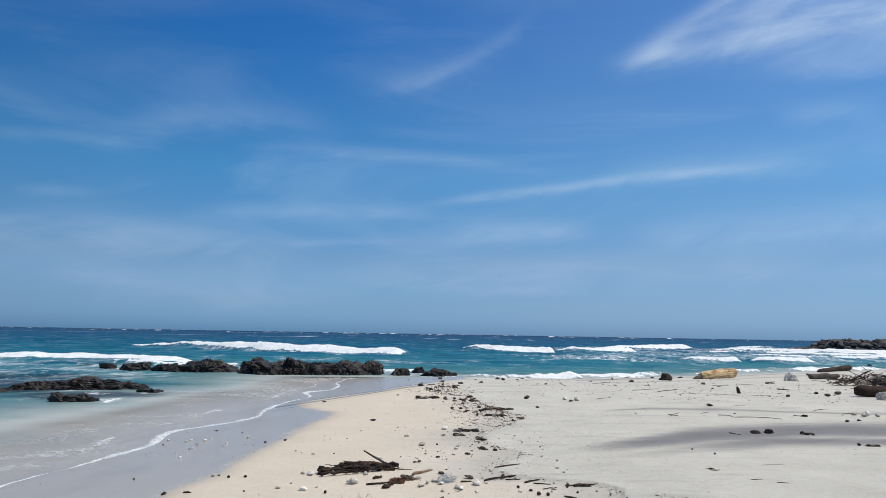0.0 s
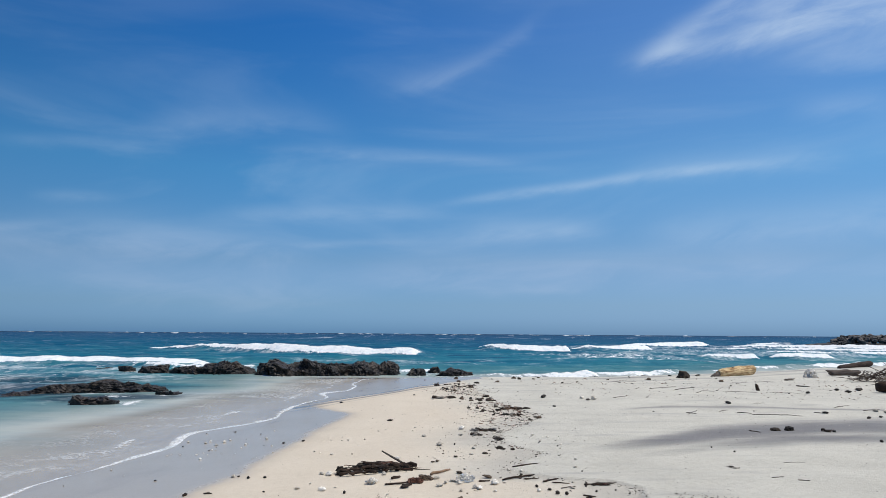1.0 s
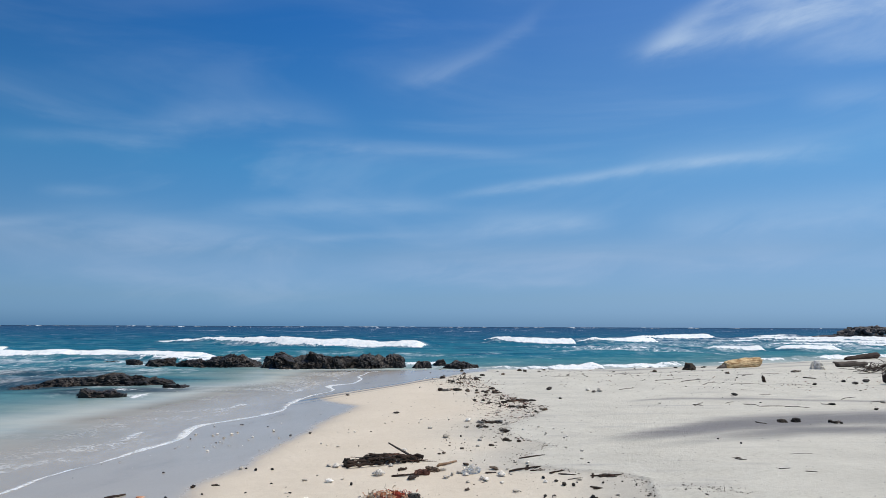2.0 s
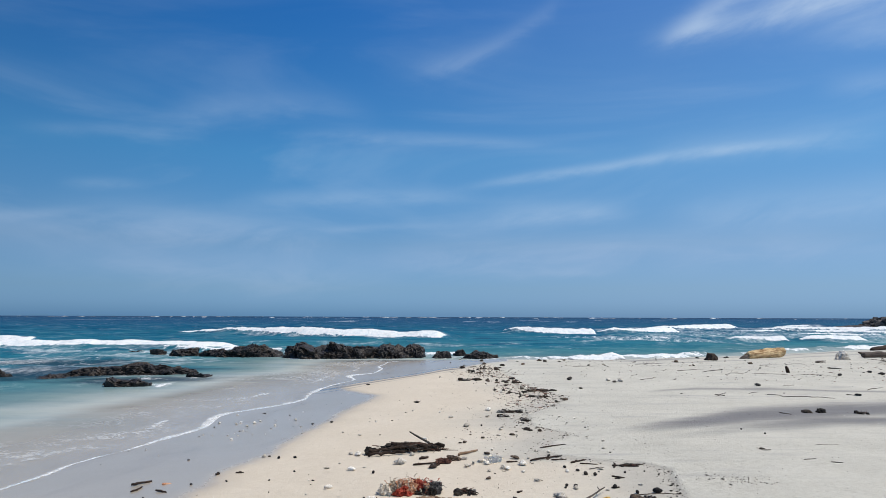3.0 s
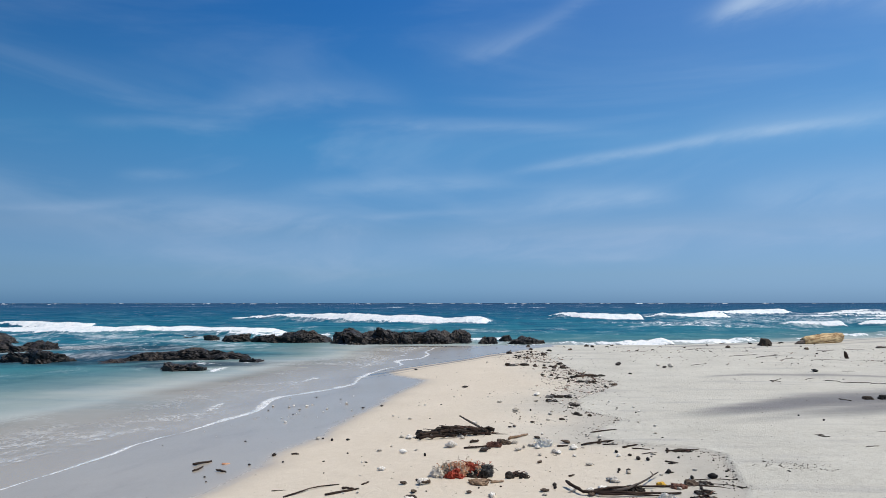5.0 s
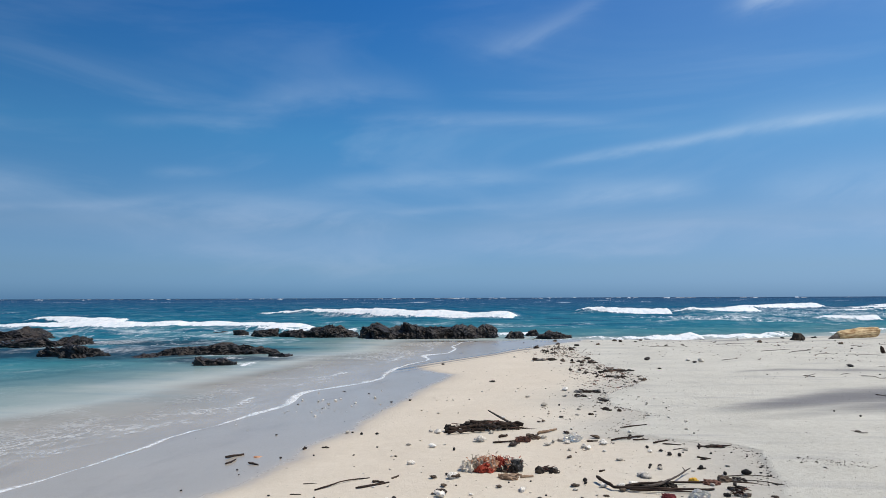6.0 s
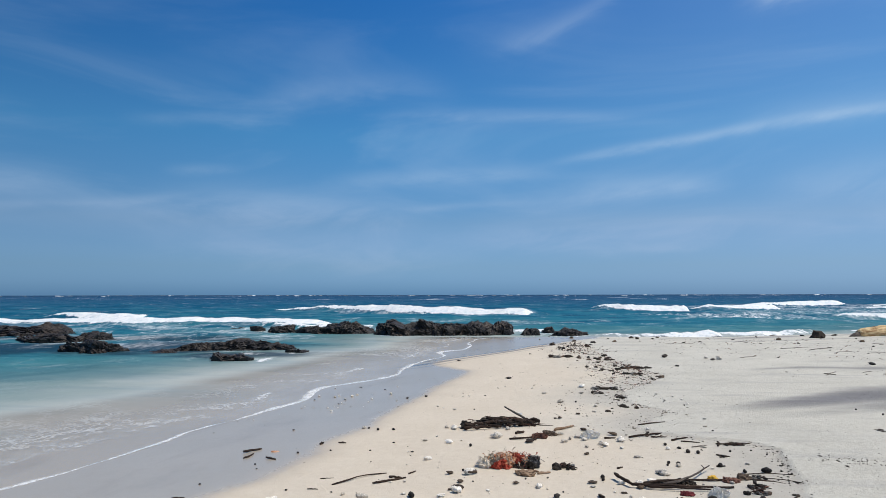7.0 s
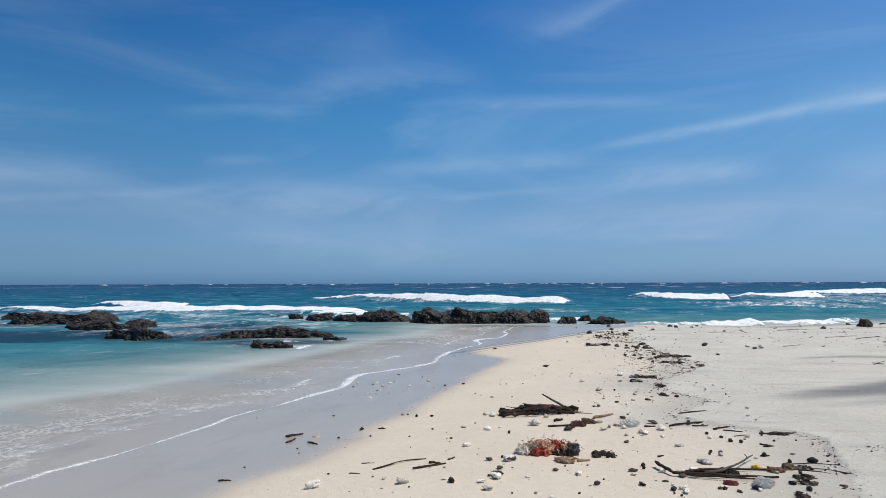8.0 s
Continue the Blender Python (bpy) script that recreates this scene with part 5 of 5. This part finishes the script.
CORAL_FAR = [
    (-0.27, 11.11, 0.115), (-0.86, 10.35, 0.075), (-0.3, 10.35, 0.075), (-0.61, 9.47, 0.10), (-0.14, 9.18, 0.08), (0.05, 13.86, 0.10), (-1.12, 8.49, 0.06), (-2.02, 6.9, 0.05), (8.4, 13.89, 0.13), (8.55, 14.05, 0.16), (8.68, 13.9, 0.12), (8.3, 14.1, 0.1), (2.7, 16.43, 0.14), (2.93, 16.19, 0.14), (-3.41, 10.82, 0.06), (-2.89, 7.56, 0.06),
    (-3.82, 9.05, 0.045), (-4.08, 10.43, 0.05), (-4.03, 10.94, 0.045), (-4.06, 10.74, 0.07), (-4.71, 10.93, 0.045), (-4.35, 10.71, 0.05), (-3.59, 10.31, 0.04), (-2.89, 9.24, 0.035), (-1.63, 6.91, 0.035), (-1.93, 7.11, 0.035), (-4.34, 10.9, 0.05),
]
PEBBLES_NEAR = [
    (1.12, 5.95, 0.085), (0.94, 5.92, 0.05), (0.52, 5.12, 0.085), (-0.07, 5.0, 0.065), (0.87, 5.15, 0.06), (1.25, 6.0, 0.03), (1.3, 5.9, 0.03), (0.98, 5.81, 0.035), (0.93, 5.59, 0.035), (0.78, 6.11, 0.05), (0.34, 6.11, 0.03), (0.6, 6.63, 0.06), (0.44, 6.95, 0.05), (0.55, 6.8, 0.05), (0.69, 6.6, 0.05), (0.89, 6.47, 0.05), (-1.7, 4.83, 0.06), (-0.25, 5.54, 0.04), (-0.62, 5.03, 0.06), (1.0, 6.7, 0.03), (1.2, 6.75, 0.03), (1.3, 6.6, 0.025), (0.75, 6.75, 0.025),
    (-1.71, 4.86, 0.062), (-0.25, 5.62, 0.045), (-0.57, 5.17, 0.024), (-1.3, 5.35, 0.02), (-0.88, 5.5, 0.022), (-0.7, 5.57, 0.024), (-0.8, 6.15, 0.045), (-1.43, 5.68, 0.034),
    (1.3, 6.19, 0.035), (0.94, 5.64, 0.036), (1.03, 5.81, 0.026), (0.44, 6.18, 0.045), (0.36, 6.19, 0.04), (-2.83, 7.56, 0.045), (-2.51, 7.46, 0.05), (-2.69, 7.45, 0.05), (-3.1, 6.71, 0.05), (-2.89, 6.77, 0.04), (-3.2, 6.29, 0.032), (-2.34, 6.81, 0.03), (-2.05, 6.41, 0.035), (-1.5, 6.67, 0.04), (-2.75, 4.95, 0.03),
]
PEBBLES_FAR = [
    (-1.58, 12.48, 0.12), (1.81, 16.65, 0.2), (1.77, 14.63, 0.1), (-0.4, 9.51, 0.036), (5.83, 9.95, 0.07), (5.79, 15.39, 0.17), (8.99, 26.09, 0.16), (7.06, 13.69, 0.16), (5.76, 13.99, 0.05), (9.1, 18.29, 0.14), (8.54, 18.19, 0.08), (3.32, 9.03, 0.035), (3.14, 9.36, 0.035), (2.76, 16.03, 0.15), (1.76, 16.54, 0.12), (3.62, 13.69, 0.05),
    (7.48, 12.96, 0.1), (7.77, 13.08, 0.08), (11.12, 19.4, 0.3), (10.4, 18.69, 0.2), (10.48, 19.39, 0.16), (-3.14, 16.54, 0.12), (-1.43, 17.66, 0.09), (-4.26, 11.92, 0.05), (-2.97, 10.15, 0.06), (-2.69, 10.24, 0.07), (-4.62, 10.49, 0.04),
]
HUSKS = [(-1.39, 5.11, 0.085), (-1.45, 5.07, 0.045), (-0.34, 5.46, 0.075), (-1.4, 5.3, 0.07), (-1.34, 5.58, 0.12), (-1.53, 5.56, 0.08), (-0.95, 5.34, 0.06), (-0.35, 6.47, 0.075), (-0.92, 6.91, 0.1), (-0.35, 7.56, 0.075), (-0.05, 7.33, 0.11), (0.66, 5.7, 0.04)]
scatter("coral_stone", CORAL_NEAR, 1)
scatter("coral_stone", CORAL_FAR, 2)
scatter("dark_pebble", PEBBLES_NEAR, 3)
scatter("dark_pebble", PEBBLES_FAR, 4)
scatter("coconut_husk", HUSKS, 5)


def strew(kind, count, seed, x0, x1, y0, y1, small, large):
    rng = random.Random(seed)
    rows = []
    while len(rows) < count:
        x, y = rng.uniform(x0, x1), rng.uniform(y0, y1)
        if vnoise(x * 0.8, y * 0.8, 0, 91) + 0.4 * rng.uniform(-1, 1) > 0.0:
            rows.append((x, y, rng.uniform(small, large) * (0.8 + 0.04 * y)))
    scatter(kind, rows, seed)


strew("coral_stone", 95, 6, -2.3, 1.1, 4.5, 11.5, 0.012, 0.045)
strew("dark_pebble", 30, 7, -2.6, 1.2, 4.5, 11.5, 0.010, 0.030)
strew("coral_stone", 20, 8, -4.8, -3.0, 8.0, 12.0, 0.012, 0.028)
strew("dark_pebble", 12, 9, -5.0, -2.4, 5.0, 12.0, 0.014, 0.035)
strew("coconut_husk", 9, 10, -0.9, 0.5, 4.8, 9.0, 0.03, 0.08)


# ---- the wrack line: many dark chips of wood, husk and weed ----
def chip_mesh(k):
    rng = random.Random(600 + k)
    if k % 2 == 0:
        pts, rad = bent(1.0, rng.uniform(0.08, 0.16), 610 + k, 0.2, 6)
        v, f = tube(pts, rad, 6, k, 0.3)
    else:
        v, f = crag(1.0, rng.uniform(0.3, 0.55), rng.uniform(0.10, 0.22), 620 + k, 3, 1.6)
    return mesh_of("wood_chip", v, f, (DARK_WOOD, WEED, RED_BARK, HUSK)[k % 4], smooth=False)


CHIPS = [chip_mesh(k) for k in range(14)]


def band_x(y):
    return np.interp(y, (8.8, 9.6, 11, 12.5, 14, 16, 18, 20, 25), (0.35, 0.15, 0.2, 0.7, 0.65, 0.3, -0.15, -0.4, -0.3))


def wrack():
    rng = random.Random(31)
    made = 0
    while made < 290:
        if made < 205:
            y = rng.uniform(8.8, 21.5)
            x = float(band_x(y)) + rng.gauss(0, 0.42)
            size = rng.choice((0.04, 0.05, 0.07, 0.09, 0.14)) * (0.75 + 0.025 * y)
        elif made < 255:
            y, x = rng.uniform(5.0, 8.8), rng.uniform(-0.3, 1.4)
            size = rng.choice((0.02, 0.03, 0.045, 0.06))
        else:
            y, x = rng.uniform(21, 26.0), rng.uniform(-1.5, 9)
            size = rng.choice((0.08, 0.12, 0.2))
        if 205 <= made < 255 and rng.random() < 0.5:
            x = float(grey_x(y)) + rng.gauss(-0.06, 0.06)
        if y < 18 and x > float(grey_x(y)) - 0.02:
            x = float(grey_x(y)) - 0.02 - abs(rng.gauss(0, 0.12))
        if y < 21 and vnoise(x * 0.9, y * 0.8, 0, 71) + 0.35 * vnoise(x * 2.5, y * 2.5, 0, 72) < -0.12:
            continue
        ob = new("wood_chip", CHIPS[rng.randrange(len(CHIPS))])
        ob.matrix_world = Matrix.LocRotScale((x, y, on_sand(x, y) + 0.02 * size), Euler((rng.uniform(-0.3, 0.3), rng.uniform(-0.3, 0.3), rng.uniform(0, 6.28))), (size * rng.uniform(0.6, 1.0), size, size * rng.uniform(0.9, 1.8)))
        tagged(ob, "small dark chip of driftwood in the wrack line", "driftwood", "chips in the wrack line")
        made += 1


wrack()


def crumbs():
    """Grit, shell crumbs and splinters too small to count."""
    rng = random.Random(37)
    tiny = np.array([(1, 0, 0), (-1, 0, 0), (0, 1, 0), (0, -1, 0), (0, 0, 1), (0, 0, -1)], float)
    tri = [(0, 2, 4), (2, 1, 4), (1, 3, 4), (3, 0, 4), (2, 0, 5), (1, 2, 5), (3, 1, 5), (0, 3, 5)]
    pools = {"dark": ([], []), "pale": ([], []), "red": ([], [])}
    spots = []
    for k in range(4600):
        c = rng.random()
        if c < 0.34:
            y = rng.uniform(8.5, 22)
            x = float(band_x(y)) + rng.gauss(0, 0.5)
        elif c < 0.5:
            y, x = rng.uniform(4.2, 9.0), rng.gauss(0.4, 0.9)
        elif c < 0.62:
            y = rng.uniform(4.5, 14)
            x = float(grey_x(y)) + rng.gauss(-0.03, 0.06)
        elif c < 0.68:
            y, x = rng.uniform(4.0, 16), rng.uniform(-3.6, 0.4)
        else:
            y = rng.uniform(4.5, 26)
            x = rng.uniform(0.5, 2 + 0.45 * y)
        spots.append((x, y))
    for k in range(260):
        if k < 150:
            y = rng.uniform(5.6, 7.45)
            spots.append((float(grey_x(y)) + rng.gauss(-0.02, 0.03) - abs(rng.gauss(0, 0.05)), y))
        else:
            spots.append((1.95 + rng.gauss(0, 0.15), 6.35 + rng.gauss(0, 0.10)))
    gz = ground_z(np.array([s[0] for s in spots]), np.array([s[1] for s in spots]))
    for k_, ((x, y), z) in enumerate(zip(spots, gz)):
        pale = rng.random() < (0.36 if k_ < 4600 else 0.12)
        vs, fs = pools["pale" if pale else "dark"]
        s = rng.uniform(0.0012, 0.0042) * (0.6 + 0.07 * y) * (1.7 if rng.random() < 0.12 else 1.0) * (1.0 if k_ < 4600 else 1.7)
        a, lon = rng.uniform(0, 6.28), rng.choice((1.0, 1.2, 1.5, 2.6))
        ca, sa = math.cos(a), math.sin(a)
        base = len(vs)
        for px, py, pz in tiny:
            qx, qy = px * s * lon, py * s
            vs.append((x + ca * qx - sa * qy, y + sa * qx + ca * qy, z + pz * s * 0.6 + 0.3 * s))
        fs.extend([tuple(base + i for i in t) for t in tri])
    for k in range(2600):
        y = rng.uniform(9.0, 21.5)
        x = float(band_x(y)) + rng.gauss(0, 0.42)
        if k % 6 == 0:
            y = rng.choice((17.2, 18.4, 19.8, 21.5, 23.4)) + rng.gauss(0, 0.35)
            x = rng.uniform(2.0, 13.0)
        elif y < 18 and x > float(grey_x(y)) - 0.02:
            x = float(grey_x(y)) - 0.02 - abs(rng.gauss(0, 0.10))
        elif vnoise(x * 1.1, y * 0.9, 0, 71) + 0.4 * vnoise(x * 2.5, y * 2.5, 0, 72) < 0.02:
            continue
        vs, fs = pools[rng.choice(("dark", "dark", "red", "pale", "pale"))]
        s, lon, a = rng.uniform(0.005, 0.016) * (0.6 + 0.04 * y), rng.choice((1.0, 1.2, 1.6, 2.8)), rng.uniform(0, 6.28)
        ca, sa, z, base = math.cos(a), math.sin(a), on_sand(x, y), len(vs)
        for px, py, pz in tiny:
            qx, qy = px * s * lon, py * s
            vs.append((x + ca * qx - sa * qy, y + sa * qx + ca * qy, z + pz * s * 0.6 + 0.3 * s))
        fs.extend([tuple(base + i for i in t) for t in tri])
    for key, mat, words in (("dark", PUMICE, "countless dark splinters and grit strewn over the sand"), ("pale", CORAL, "countless white shell crumbs strewn over the sand"), ("red", RED_BARK, "countless reddish brown bark crumbs in the wrack line")):
        ob = new("beach_grit", mesh_of("beach_grit", pools[key][0], pools[key][1], mat, smooth=False))
        tagged(ob, words, "grit", kind="stuff")


crumbs()


# ---- surf on the far reef ----
def far_surf():
    rng = random.Random(43)
    v0, f0 = BALLS[2]
    vs, fs = [], []
    for k in range(150):
        d = rng.uniform(900, 2100)
        a = math.radians(rng.uniform(-58, 14) if k % 6 else rng.uniform(10, 44))
        long, high = rng.uniform(1.0, 4.5) * d / 560, rng.uniform(0.2, 0.55) * d / 1100
        base = len(vs)
        for p in v0:
            n_ = float(vnoise(p[0] * 2.5, k, 0, 5))
            vs.append((d * math.sin(a) + p[0] * long, d * math.cos(a) + p[1] * 3, SEA - 0.3 + max(0.0, p[2]) * high * (1 + 0.6 * n_)))
        fs.extend([tuple(base + i for i in t) for t in f0])
    ob = new("far_whitecaps", mesh_of("far_whitecaps", vs, fs, SURF))
    tagged(ob, "thin white surf breaking on the far reef", "surf", kind="stuff")


SURF = mottled("surf_foam", (0.80, 0.83, 0.85), (0.92, 0.92, 0.91), scale=3.0)
far_surf()
